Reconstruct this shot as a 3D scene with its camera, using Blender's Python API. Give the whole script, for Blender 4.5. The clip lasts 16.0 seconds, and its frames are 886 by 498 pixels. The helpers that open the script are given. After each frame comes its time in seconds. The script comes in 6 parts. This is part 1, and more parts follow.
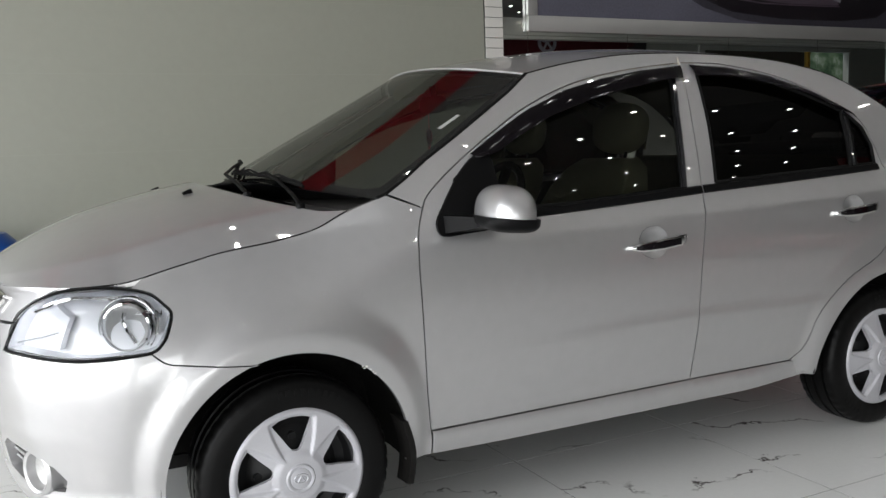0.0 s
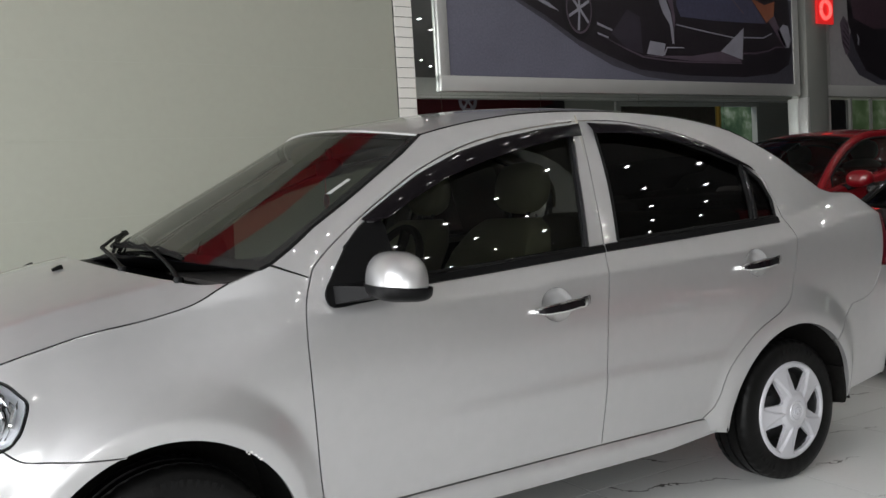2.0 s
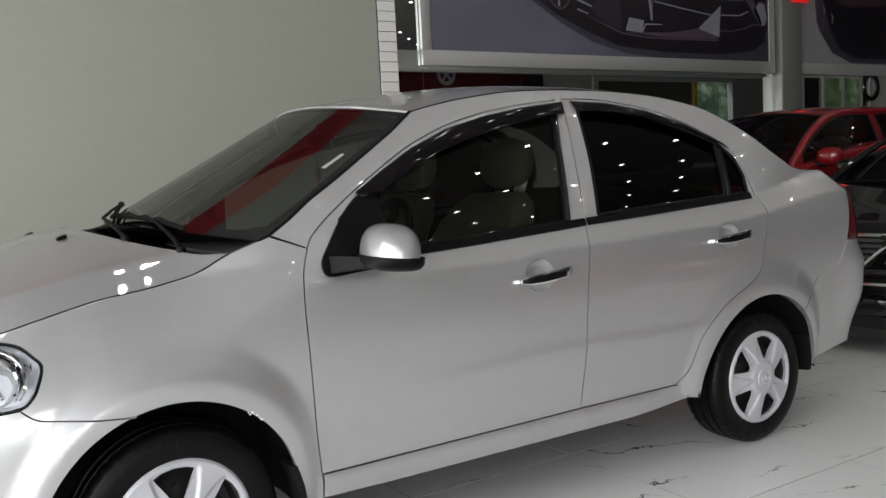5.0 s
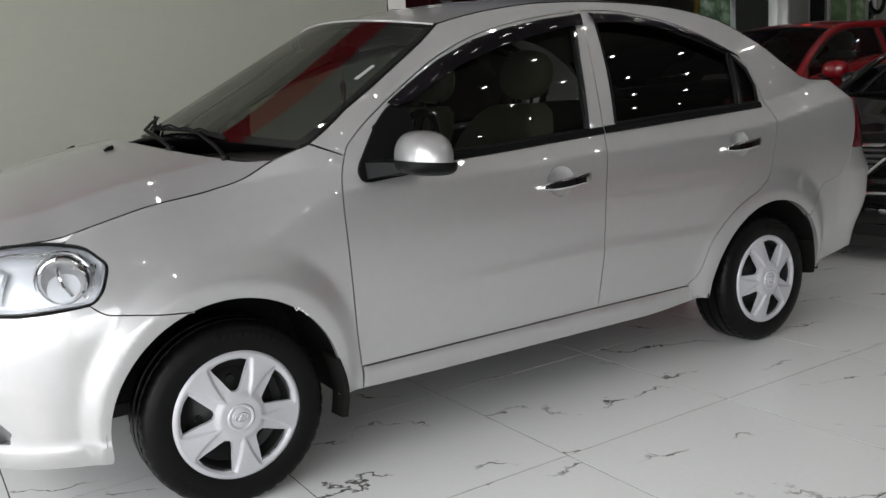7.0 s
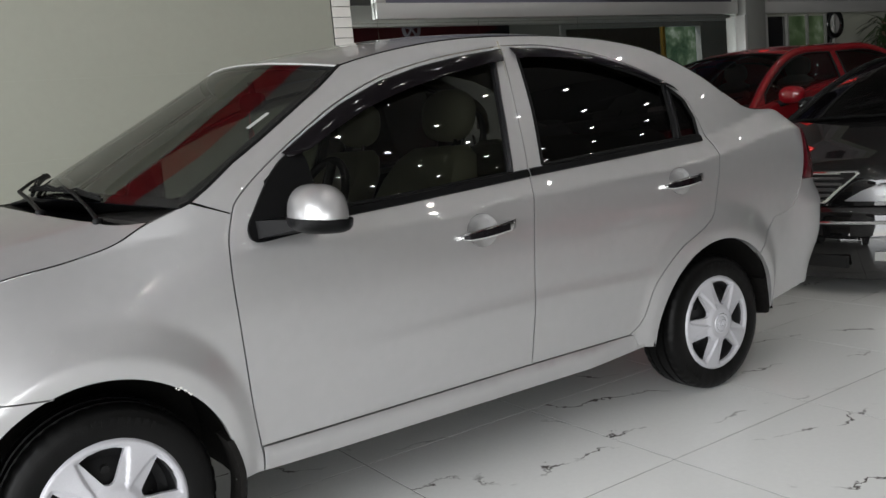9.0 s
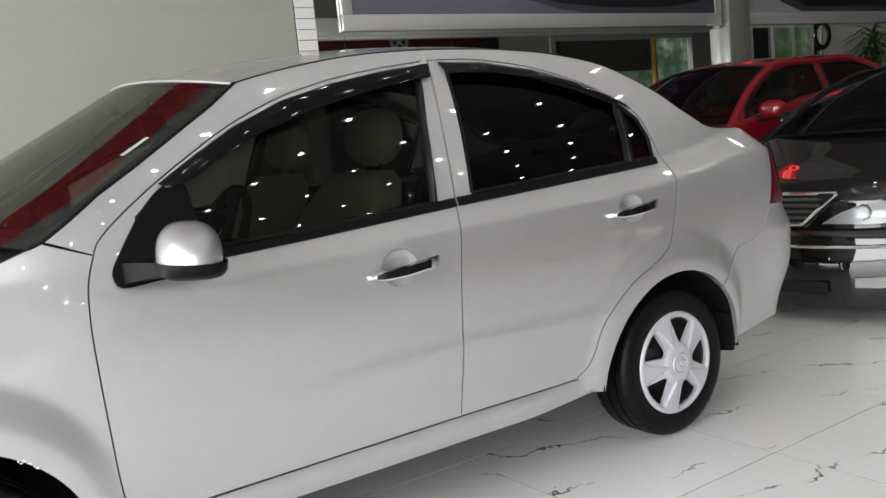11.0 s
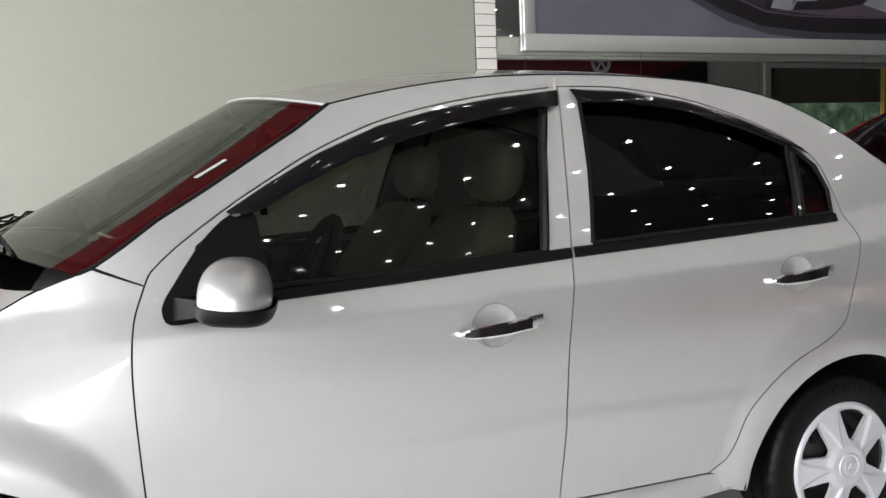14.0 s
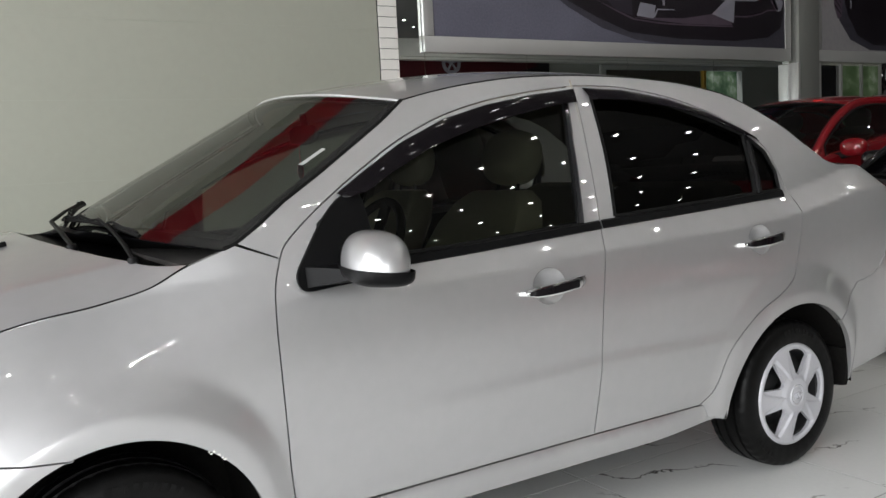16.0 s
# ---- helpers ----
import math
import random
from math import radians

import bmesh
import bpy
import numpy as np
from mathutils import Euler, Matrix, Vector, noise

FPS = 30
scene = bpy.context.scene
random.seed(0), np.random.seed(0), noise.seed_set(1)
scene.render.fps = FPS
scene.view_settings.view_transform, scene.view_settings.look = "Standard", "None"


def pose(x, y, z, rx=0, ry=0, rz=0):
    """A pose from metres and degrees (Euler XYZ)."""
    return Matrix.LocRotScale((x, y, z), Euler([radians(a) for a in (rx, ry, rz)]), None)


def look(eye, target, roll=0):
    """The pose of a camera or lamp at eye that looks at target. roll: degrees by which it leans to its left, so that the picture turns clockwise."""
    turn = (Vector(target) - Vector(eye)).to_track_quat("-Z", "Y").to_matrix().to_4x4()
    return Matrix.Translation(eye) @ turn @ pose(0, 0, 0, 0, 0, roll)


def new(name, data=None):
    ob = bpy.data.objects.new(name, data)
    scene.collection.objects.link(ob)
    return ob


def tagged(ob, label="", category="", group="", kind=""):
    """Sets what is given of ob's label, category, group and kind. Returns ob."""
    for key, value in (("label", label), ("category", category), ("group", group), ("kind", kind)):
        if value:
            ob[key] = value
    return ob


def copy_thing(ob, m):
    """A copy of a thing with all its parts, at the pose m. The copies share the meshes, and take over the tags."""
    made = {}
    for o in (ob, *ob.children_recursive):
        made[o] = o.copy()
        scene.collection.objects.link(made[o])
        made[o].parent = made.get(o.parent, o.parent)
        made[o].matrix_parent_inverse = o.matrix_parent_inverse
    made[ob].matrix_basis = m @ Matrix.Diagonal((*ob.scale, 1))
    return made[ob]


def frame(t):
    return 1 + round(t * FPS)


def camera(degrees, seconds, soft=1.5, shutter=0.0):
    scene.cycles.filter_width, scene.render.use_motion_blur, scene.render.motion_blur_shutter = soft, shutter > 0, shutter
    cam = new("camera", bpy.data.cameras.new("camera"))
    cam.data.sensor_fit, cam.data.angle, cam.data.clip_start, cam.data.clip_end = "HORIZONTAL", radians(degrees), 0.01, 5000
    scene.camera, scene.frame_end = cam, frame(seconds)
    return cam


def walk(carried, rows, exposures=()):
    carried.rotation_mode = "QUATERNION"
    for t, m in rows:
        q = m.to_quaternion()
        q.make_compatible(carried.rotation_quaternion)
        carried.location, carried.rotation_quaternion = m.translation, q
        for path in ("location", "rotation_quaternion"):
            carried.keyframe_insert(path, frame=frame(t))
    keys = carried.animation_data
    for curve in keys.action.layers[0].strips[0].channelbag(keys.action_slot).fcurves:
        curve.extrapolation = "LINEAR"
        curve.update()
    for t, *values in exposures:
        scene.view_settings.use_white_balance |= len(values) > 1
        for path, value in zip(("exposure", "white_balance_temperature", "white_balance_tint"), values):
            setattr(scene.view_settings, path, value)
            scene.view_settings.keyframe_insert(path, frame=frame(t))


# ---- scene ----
cam = camera(54.0, 16.0)
PATH = [
    (0, (-0.668, -3.156, 1.221), (0.208, -1.374, 0.98), -2.0),
    (0.5, (-0.687, -3.083, 1.24), (0.323, -1.369, 1.038), -3.0),
    (1, (-0.681, -3.059, 1.24), (0.444, -1.416, 1.052), -4.5),
    (1.5, (-0.592, -3.071, 1.244), (0.509, -1.41, 1.075), -5.2),
    (2, (-0.504, -3.093, 1.235), (0.522, -1.38, 1.118), -3.4),
    (2.5, (-0.452, -3.112, 1.23), (0.567, -1.394, 1.126), -2.8),
    (3, (-0.444, -3.114, 1.231), (0.588, -1.403, 1.131), -3.5),
    (5.3, (-0.617, -3.218, 1.244), (0.447, -1.536, 1.047), -2.8),
    (5.5, (-0.617, -3.245, 1.231), (0.394, -1.532, 1.021), -2.9),
    (6, (-0.654, -3.285, 1.226), (0.281, -1.53, 1.006), -3.3),
    (6.5, (-0.729, -3.267, 1.218), (0.254, -1.544, 0.959), -2.9),
    (7, (-0.786, -3.268, 1.21), (0.263, -1.603, 0.854), -3.6),
    (7.5, (-0.772, -3.259, 1.221), (0.32, -1.63, 0.833), -4.1),
    (8, (-0.633, -3.219, 1.23), (0.446, -1.569, 0.897), -4.6),
    (8.5, (-0.521, -3.205, 1.226), (0.537, -1.531, 0.946), -4.8),
    (9, (-0.441, -3.166, 1.225), (0.654, -1.517, 0.942), -5.5),
    (9.2, (-0.396, -3.131, 1.229), (0.742, -1.513, 0.929), -5.4),
    (11.3, (0.06, -2.994, 1.242), (1.152, -1.335, 1.004), -5.4),
    (11.5, (0.135, -2.96, 1.255), (1.208, -1.287, 1.036), -4.9),
    (12, (0.288, -2.912, 1.265), (1.282, -1.188, 1.069), -6.3),
    (12.5, (0.481, -2.914, 1.269), (1.251, -1.079, 1.077), -5.5),
    (13, (0.574, -2.929, 1.267), (1.192, -1.037, 1.072), -3.5),
    (13.5, (0.543, -2.898, 1.27), (1.164, -1.006, 1.091), -2.6),
    (14, (0.362, -2.839, 1.269), (1.083, -0.982, 1.083), -2.3),
    (14.5, (0.212, -2.835, 1.262), (0.966, -1.002, 0.996), -1.2),
    (15, (0.015, -2.928, 1.25), (0.85, -1.126, 1.017), -1.5),
    (15.5, (-0.183, -2.94, 1.26), (0.725, -1.169, 1.06), -1.9),
    (16, (-0.387, -2.895, 1.262), (0.666, -1.207, 1.058), -3.0),
]
walk(cam, [(t, look(eye, target, roll)) for t, eye, target, roll in PATH], exposures=[(0.0, -0.41), (1.0, -0.16), (2.5, 0.02), (6.0, -0.28), (7.2, -0.32), (9.0, -0.14), (11.5, 0.42), (13.0, 0.54), (14.5, 0.38), (16.0, 0.12)])

# ---- light ----
world = bpy.data.worlds.new("world")
scene.world = world
world.use_nodes = True
wn, wl = world.node_tree.nodes, world.node_tree.links
sky = wn.new("ShaderNodeTexSky")
sky.sky_type, sky.sun_disc = "NISHITA", False
sky.sun_elevation, sky.sun_rotation = radians(48), radians(250)
wl.new(sky.outputs[0], wn["Background"].inputs[0])
wn["Background"].inputs[1].default_value = 0.12
sun = new("sun", bpy.data.lights.new("sun", "SUN"))
sun.data.energy, sun.data.angle, sun.data.color = 1.2, radians(12), (1.0, 0.97, 0.93)
sun.matrix_world = look((-30, -12, 32), (0, 0, 0))

CEIL = 4.8                      # ceiling height
Y_BACK, Y_FAR = 4.27, -11.0     # wall behind the car, wall across the hall
X_FRONT, X_END = -4.6, 36.0     # glazed street front, far end

door_sky = new("street_daylight", bpy.data.lights.new("street_daylight", "AREA"))
door_sky.data.shape, door_sky.data.size, door_sky.data.size_y = "RECTANGLE", 11.0, 4.1
door_sky.data.energy, door_sky.data.color = 790, (1.0, 1.0, 1.0)
door_sky.matrix_world = look((X_FRONT + 0.05, -3.6, 2.2), (0, -3.6, 2.2))
side_sky = new("forecourt_daylight", bpy.data.lights.new("forecourt_daylight", "AREA"))
side_sky.data.shape, side_sky.data.size, side_sky.data.size_y = "RECTANGLE", 4.0, 2.3
side_sky.data.energy, side_sky.data.color = 150, (1.0, 1.0, 1.0)
side_sky.matrix_world = look((-2.25, Y_FAR + 0.05, 1.3), (-2.25, 0, 1.3))

# ---- materials ----
def material(name, base, rough=0.5, metal=0.0, coat=0.0, spec=0.5, vary=0.06, scale=30.0, bump=0.0, bump_scale=200.0, emit=0.0, coat_rough=0.03):
    """A plain surface with a fine and a coarse variation of its colour, gloss and relief."""
    m = bpy.data.materials.new(name)
    m.use_nodes = True
    n, l = m.node_tree.nodes, m.node_tree.links
    p = n["Principled BSDF"]
    p.inputs["Roughness"].default_value = rough
    p.inputs["Metallic"].default_value = metal
    p.inputs["Coat Weight"].default_value = coat
    p.inputs["Coat Roughness"].default_value = coat_rough
    p.inputs["Coat IOR"].default_value = 1.75
    p.inputs["Specular IOR Level"].default_value = spec
    tc = n.new("ShaderNodeTexCoord")
    fine, big = n.new("ShaderNodeTexNoise"), n.new("ShaderNodeTexNoise")
    fine.inputs["Scale"].default_value, big.inputs["Scale"].default_value = scale * 8, scale * 0.15
    fine.inputs["Detail"].default_value, big.inputs["Detail"].default_value = 3, 4
    for t in (fine, big):
        l.new(tc.outputs["Object"], t.inputs["Vector"])
    add = n.new("ShaderNodeMath")
    add.operation = "ADD"
    l.new(fine.outputs["Fac"], add.inputs[0])
    l.new(big.outputs["Fac"], add.inputs[1])
    ramp = n.new("ShaderNodeMapRange")
    ramp.inputs["From Min"].default_value, ramp.inputs["From Max"].default_value = 0.6, 1.4
    ramp.inputs["To Min"].default_value, ramp.inputs["To Max"].default_value = 1 - vary, 1 + vary
    l.new(add.outputs[0], ramp.inputs["Value"])
    mul = n.new("ShaderNodeVectorMath")
    mul.operation = "SCALE"
    mul.inputs[0].default_value = base
    l.new(ramp.outputs[0], mul.inputs["Scale"])
    l.new(mul.outputs[0], p.inputs["Base Color"])
    if bump:
        bt, bn = n.new("ShaderNodeTexNoise"), n.new("ShaderNodeBump")
        bt.inputs["Scale"].default_value, bt.inputs["Detail"].default_value = bump_scale, 4
        bn.inputs["Strength"].default_value, bn.inputs["Distance"].default_value = bump, 0.002
        l.new(tc.outputs["Object"], bt.inputs["Vector"])
        l.new(bt.outputs["Fac"], bn.inputs["Height"])
        l.new(bn.outputs[0], p.inputs["Normal"])
    if emit:
        p.inputs["Emission Color"].default_value = (*base, 1)
        p.inputs["Emission Strength"].default_value = emit
    return m


def glass_material(name, tint, rough=0.0, ior=1.5):
    m = bpy.data.materials.new(name)
    m.use_nodes = True
    n, l = m.node_tree.nodes, m.node_tree.links
    n.remove(n["Principled BSDF"])
    clear, gloss, mix, fres = (n.new("ShaderNode" + k) for k in ("BsdfTransparent", "BsdfGlossy", "MixShader", "Fresnel"))
    clear.inputs[0].default_value = (*tint, 1)
    gloss.inputs["Roughness"].default_value = rough
    fres.inputs["IOR"].default_value = ior
    l.new(fres.outputs[0], mix.inputs[0])
    l.new(clear.outputs[0], mix.inputs[1])
    l.new(gloss.outputs[0], mix.inputs[2])
    l.new(mix.outputs[0], n["Material Output"].inputs[0])
    return m


def marble_material():
    """White polished porcelain with broken dark veins, shifted from tile to tile."""
    m = material("marble_tile", (0.82, 0.825, 0.81), rough=0.20, vary=0.03, scale=6, spec=0.5)
    n, l = m.node_tree.nodes, m.node_tree.links
    p = n["Principled BSDF"]
    base = p.inputs["Base Color"].links[0].from_socket
    tc, info = n.new("ShaderNodeTexCoord"), n.new("ShaderNodeObjectInfo")
    shift = n.new("ShaderNodeVectorMath")
    shift.operation = "SCALE"
    shift.inputs[0].default_value = (37.0, 19.0, 11.0)
    l.new(info.outputs["Random"], shift.inputs["Scale"])
    add = n.new("ShaderNodeVectorMath")
    l.new(tc.outputs["Object"], add.inputs[0])
    l.new(shift.outputs[0], add.inputs[1])
    mapping = n.new("ShaderNodeMapping")
    mapping.inputs["Rotation"].default_value = (0, 0, radians(24))
    l.new(add.outputs[0], mapping.inputs["Vector"])
    wobble = n.new("ShaderNodeTexNoise")
    wobble.inputs["Scale"].default_value, wobble.inputs["Detail"].default_value, wobble.inputs["Roughness"].default_value = 2.4, 6, 0.60
    l.new(mapping.outputs[0], wobble.inputs["Vector"])
    split = n.new("ShaderNodeSeparateXYZ")
    l.new(mapping.outputs[0], split.inputs[0])
    across = n.new("ShaderNodeMath")
    across.operation = "MULTIPLY"
    across.inputs[1].default_value = 2.3
    l.new(split.outputs["Y"], across.inputs[0])
    bend = n.new("ShaderNodeMath")
    bend.operation = "MULTIPLY_ADD"
    bend.inputs[1].default_value = 1.5
    l.new(wobble.outputs["Fac"], bend.inputs[0])
    l.new(across.outputs[0], bend.inputs[2])
    part_of = n.new("ShaderNodeMath")
    part_of.operation = "FRACT"
    l.new(bend.outputs[0], part_of.inputs[0])
    off = n.new("ShaderNodeMath")
    off.operation = "SUBTRACT"
    off.inputs[1].default_value = 0.5
    l.new(part_of.outputs[0], off.inputs[0])
    ab = n.new("ShaderNodeMath")
    ab.operation = "ABSOLUTE"
    l.new(off.outputs[0], ab.inputs[0])
    line = n.new("ShaderNodeMapRange")
    line.inputs["From Min"].default_value, line.inputs["From Max"].default_value = 0.004, 0.022
    line.inputs["To Min"].default_value, line.inputs["To Max"].default_value = 1, 0
    l.new(ab.outputs[0], line.inputs["Value"])
    gate = n.new("ShaderNodeTexNoise")
    gate.inputs["Scale"].default_value, gate.inputs["Detail"].default_value = 4.2, 4
    l.new(add.outputs[0], gate.inputs["Vector"])
    gr = n.new("ShaderNodeMapRange")
    gr.inputs["From Min"].default_value, gr.inputs["From Max"].default_value = 0.48, 0.58
    l.new(gate.outputs["Fac"], gr.inputs["Value"])
    amount = n.new("ShaderNodeMath")
    amount.operation = "MULTIPLY"
    l.new(line.outputs[0], amount.inputs[0])
    l.new(gr.outputs[0], amount.inputs[1])
    mix = n.new("ShaderNodeMix")
    mix.data_type = "RGBA"
    l.new(amount.outputs[0], mix.inputs["Factor"])
    l.new(base, mix.inputs["A"])
    mix.inputs["B"].default_value = (0.10, 0.09, 0.085, 1)
    l.new(mix.outputs["Result"], p.inputs["Base Color"])
    return m


def paint_material(name, base, metal=0.55, rough=0.36, spec=0.5):
    """Car paint: metallic flakes under a clear coat."""
    m = material(name, base, rough=rough, metal=metal, coat=1.0, spec=spec, vary=0.03, scale=3.0, coat_rough=0.022)
    n, l = m.node_tree.nodes, m.node_tree.links
    p = n["Principled BSDF"]
    tc, flake, bn = n.new("ShaderNodeTexCoord"), n.new("ShaderNodeTexVoronoi"), n.new("ShaderNodeBump")
    flake.inputs["Scale"].default_value = 900
    bn.inputs["Strength"].default_value, bn.inputs["Distance"].default_value = 0.04, 0.0005
    l.new(tc.outputs["Object"], flake.inputs["Vector"])
    l.new(flake.outputs["Color"], bn.inputs["Height"])
    l.new(bn.outputs[0], p.inputs["Normal"])
    return m


SILVER = paint_material("silver_paint", (0.51, 0.508, 0.512), metal=0.72, rough=0.39)
BLACK_PAINT = paint_material("black_paint", (0.005, 0.0047, 0.005), metal=0.0, rough=0.5, spec=0.08)
RED_PAINT = paint_material("red_paint", (0.21, 0.004, 0.009), metal=0.0, rough=0.5, spec=0.1)
WINE_PAINT = paint_material("dark_red_paint", (0.10, 0.01, 0.012), metal=0.2, rough=0.4)
BLACK_TRIM = material("black_plastic", (0.0035, 0.0035, 0.0038), rough=0.42, spec=0.10, vary=0.12, bump=0.15, bump_scale=600)
GLOSS_BLACK = material("gloss_black", (0.006, 0.006, 0.007), rough=0.12, coat=0.4)
SMOKE = material("smoked_acrylic", (0.005, 0.004, 0.005), rough=0.06, spec=0.16, vary=0.1)
SEAL = material("rubber_seal", (0.005, 0.005, 0.005), rough=0.55, spec=0.12, vary=0.2)
RUBBER = material("tyre_rubber", (0.004, 0.004, 0.004), rough=0.38, spec=0.14, vary=0.3, scale=12, bump=0.25, bump_scale=250)
STEEL_DARK = material("dark_steel", (0.02, 0.02, 0.021), rough=0.5, metal=0.4, vary=0.3)
CAP = material("hub_cap_silver", (0.50, 0.50, 0.53), rough=0.42, metal=0.2, coat=0.15, vary=0.05)
CHROME = material("chrome", (0.80, 0.80, 0.80), rough=0.05, metal=1.0, vary=0.02)
LAMP_SHELL = material("lamp_reflector", (0.96, 0.96, 0.97), rough=0.30, metal=0.75, vary=0.03)
LAMP_WHITE = material("pale_reflector", (0.90, 0.91, 0.94), rough=0.28, metal=0.2, vary=0.04)
DIM_LENS = material("dim_lamp_lens", (0.50, 0.50, 0.49), rough=0.25, metal=0.2, vary=0.2)
RED_LENS = material("red_lens", (0.07, 0.002, 0.006), rough=0.06, coat=0.8, vary=0.1)
DARK = material("dark_inner", (0.006, 0.006, 0.006), rough=0.8, vary=0.2)
LINER = material("wheel_arch_liner", (0.007, 0.0065, 0.006), rough=0.75, spec=0.12, vary=0.5, scale=8, bump=0.5, bump_scale=60)
BEIGE_SEAT = material("beige_leather", (0.78, 0.73, 0.58), rough=0.48, vary=0.06, bump=0.2, bump_scale=120)
DASH = material("grey_dashboard", (0.045, 0.042, 0.04), rough=0.8, spec=0.1, vary=0.1, bump=0.2, bump_scale=300)
TRIM_BEIGE = material("beige_trim", (0.36, 0.33, 0.27), rough=0.6, vary=0.05)
CLEAR = glass_material("clear_lens", (0.95, 0.96, 0.97))
GLASS_SCREEN = glass_material("windscreen_glass", (0.46, 0.50, 0.46), ior=2.65)
GLASS_FRONT = glass_material("tinted_front_glass", (0.265, 0.28, 0.25))
GLASS_REAR = glass_material("tinted_rear_glass", (0.05, 0.05, 0.048))
WHITE_STICKER = material("white_sticker", (0.34, 0.34, 0.33), rough=0.5)
TILE = marble_material()
GROUT = material("tile_joint", (0.03, 0.03, 0.03), rough=0.7, vary=0.2)
WALL_BEIGE = material("beige_wall", (0.345, 0.355, 0.30), rough=0.38, vary=0.03, scale=2.0, bump=0.05, bump_scale=40)
WALL_WHITE = material("white_wall", (0.42, 0.42, 0.40), rough=0.6, vary=0.04, scale=2.0)
WHITE_SLAT = material("white_slat", (0.80, 0.79, 0.75), rough=0.35, vary=0.04)
WALL_ACROSS = material("grey_wall", (0.33, 0.335, 0.31), rough=0.6, vary=0.06, scale=1.5)
WALL_DARK = material("dark_wall", (0.10, 0.085, 0.07), rough=0.4, vary=0.2, scale=1.0)
RED_BEAM = material("red_beam", (0.24, 0.012, 0.018), rough=0.35, vary=0.08, scale=1.0)
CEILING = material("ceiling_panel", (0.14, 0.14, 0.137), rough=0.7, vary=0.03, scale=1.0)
MIRROR = material("mirror_glass", (0.78, 0.82, 0.80), rough=0.0, metal=1.0, vary=0.0)
FRAME_SILVER = material("brushed_frame", (0.52, 0.52, 0.51), rough=0.35, metal=0.5, vary=0.04)
PILLAR_STEEL = material("steel_pillar", (0.24, 0.245, 0.23), rough=0.38, metal=0.3, vary=0.04)
POSTER_GREY = material("poster_asphalt", (0.125, 0.125, 0.165), rough=0.35, vary=0.22, scale=6)
POSTER_SHADE = material("poster_shade", (0.045, 0.042, 0.056), rough=0.35, vary=0.3, scale=4)
POSTER_FLAP = material("poster_flap", (0.028, 0.022, 0.034), rough=0.3, vary=0.2)
POSTER_TYRE = material("poster_tyre", (0.006, 0.005, 0.007), rough=0.3, vary=0.2)
POSTER_BLUE = material("poster_blue", (0.045, 0.045, 0.082), rough=0.3, vary=0.3, scale=3)
POSTER_WINE = material("poster_wine", (0.050, 0.028, 0.040), rough=0.3, vary=0.4, scale=3)
POSTER_DARK = material("poster_dark", (0.011, 0.008, 0.012), rough=0.3, vary=0.3, scale=3)
POSTER_PALE = material("poster_pale", (0.30, 0.29, 0.30), rough=0.35, vary=0.08, scale=2)
POSTER_RED = material("poster_red", (0.05, 0.005, 0.008), rough=0.3, vary=0.35, scale=2)
POSTER_MAUVE = material("poster_mauve", (0.085, 0.062, 0.085), rough=0.3, vary=0.2)
POSTER_ORANGE = material("poster_orange", (0.22, 0.075, 0.04), rough=0.3, vary=0.2)
POSTER_SILVER = material("poster_silver", (0.25, 0.245, 0.29), rough=0.3, vary=0.2)
SIGN_RED = material("sign_red", (0.8, 0.02, 0.02), rough=0.4, emit=0.45)
SIGN_STROKE = material("sign_stroke", (1.0, 0.10, 0.09), rough=0.4, emit=1.3)
LAMP_GLOW = material("downlight_glow", (1.0, 0.975, 0.93), rough=0.5, emit=120.0)
LAMP_RING = material("downlight_ring", (0.7, 0.7, 0.7), rough=0.4)
LEAF = material("leaf_green", (0.035, 0.075, 0.022), rough=0.4, vary=0.35, scale=8)
TRUNK = material("plant_trunk", (0.10, 0.07, 0.045), rough=0.8, vary=0.3)
POT = material("plant_pot", (0.50, 0.49, 0.46), rough=0.3)
BLUE_PLASTIC = material("blue_plastic", (0.008, 0.09, 0.42), rough=0.3, vary=0.08)
YELLOW_POST = material("yellow_post", (0.55, 0.32, 0.05), rough=0.5)

# ---- mesh helpers ----
from mathutils.geometry import delaunay_2d_cdt


def part(name, mesh, mat, parent=None, label="", smooth=True):
    """Link a bmesh or a mesh as one object, under a thing or a part."""
    if isinstance(mesh, bmesh.types.BMesh):
        me = bpy.data.meshes.new(name)
        bmesh.ops.recalc_face_normals(mesh, faces=mesh.faces)
        mesh.to_mesh(me)
        mesh.free()
        me.polygons.foreach_set("use_smooth", [smooth] * len(me.polygons))
        if smooth:
            me.set_sharp_from_angle(angle=radians(38))
        mesh = me
    if not mesh.materials:
        mesh.materials.append(mat)
    ob = new(name, mesh)
    ob.parent = parent
    if label:
        ob["label"] = label
    return ob


def thing(name, label, category, group="", kind="", at=(0, 0, 0), turn=0):
    ob = new(name)
    ob.empty_display_size = 0.1
    ob.matrix_world = pose(*at, 0, 0, turn)
    return tagged(ob, label, category, group, kind)


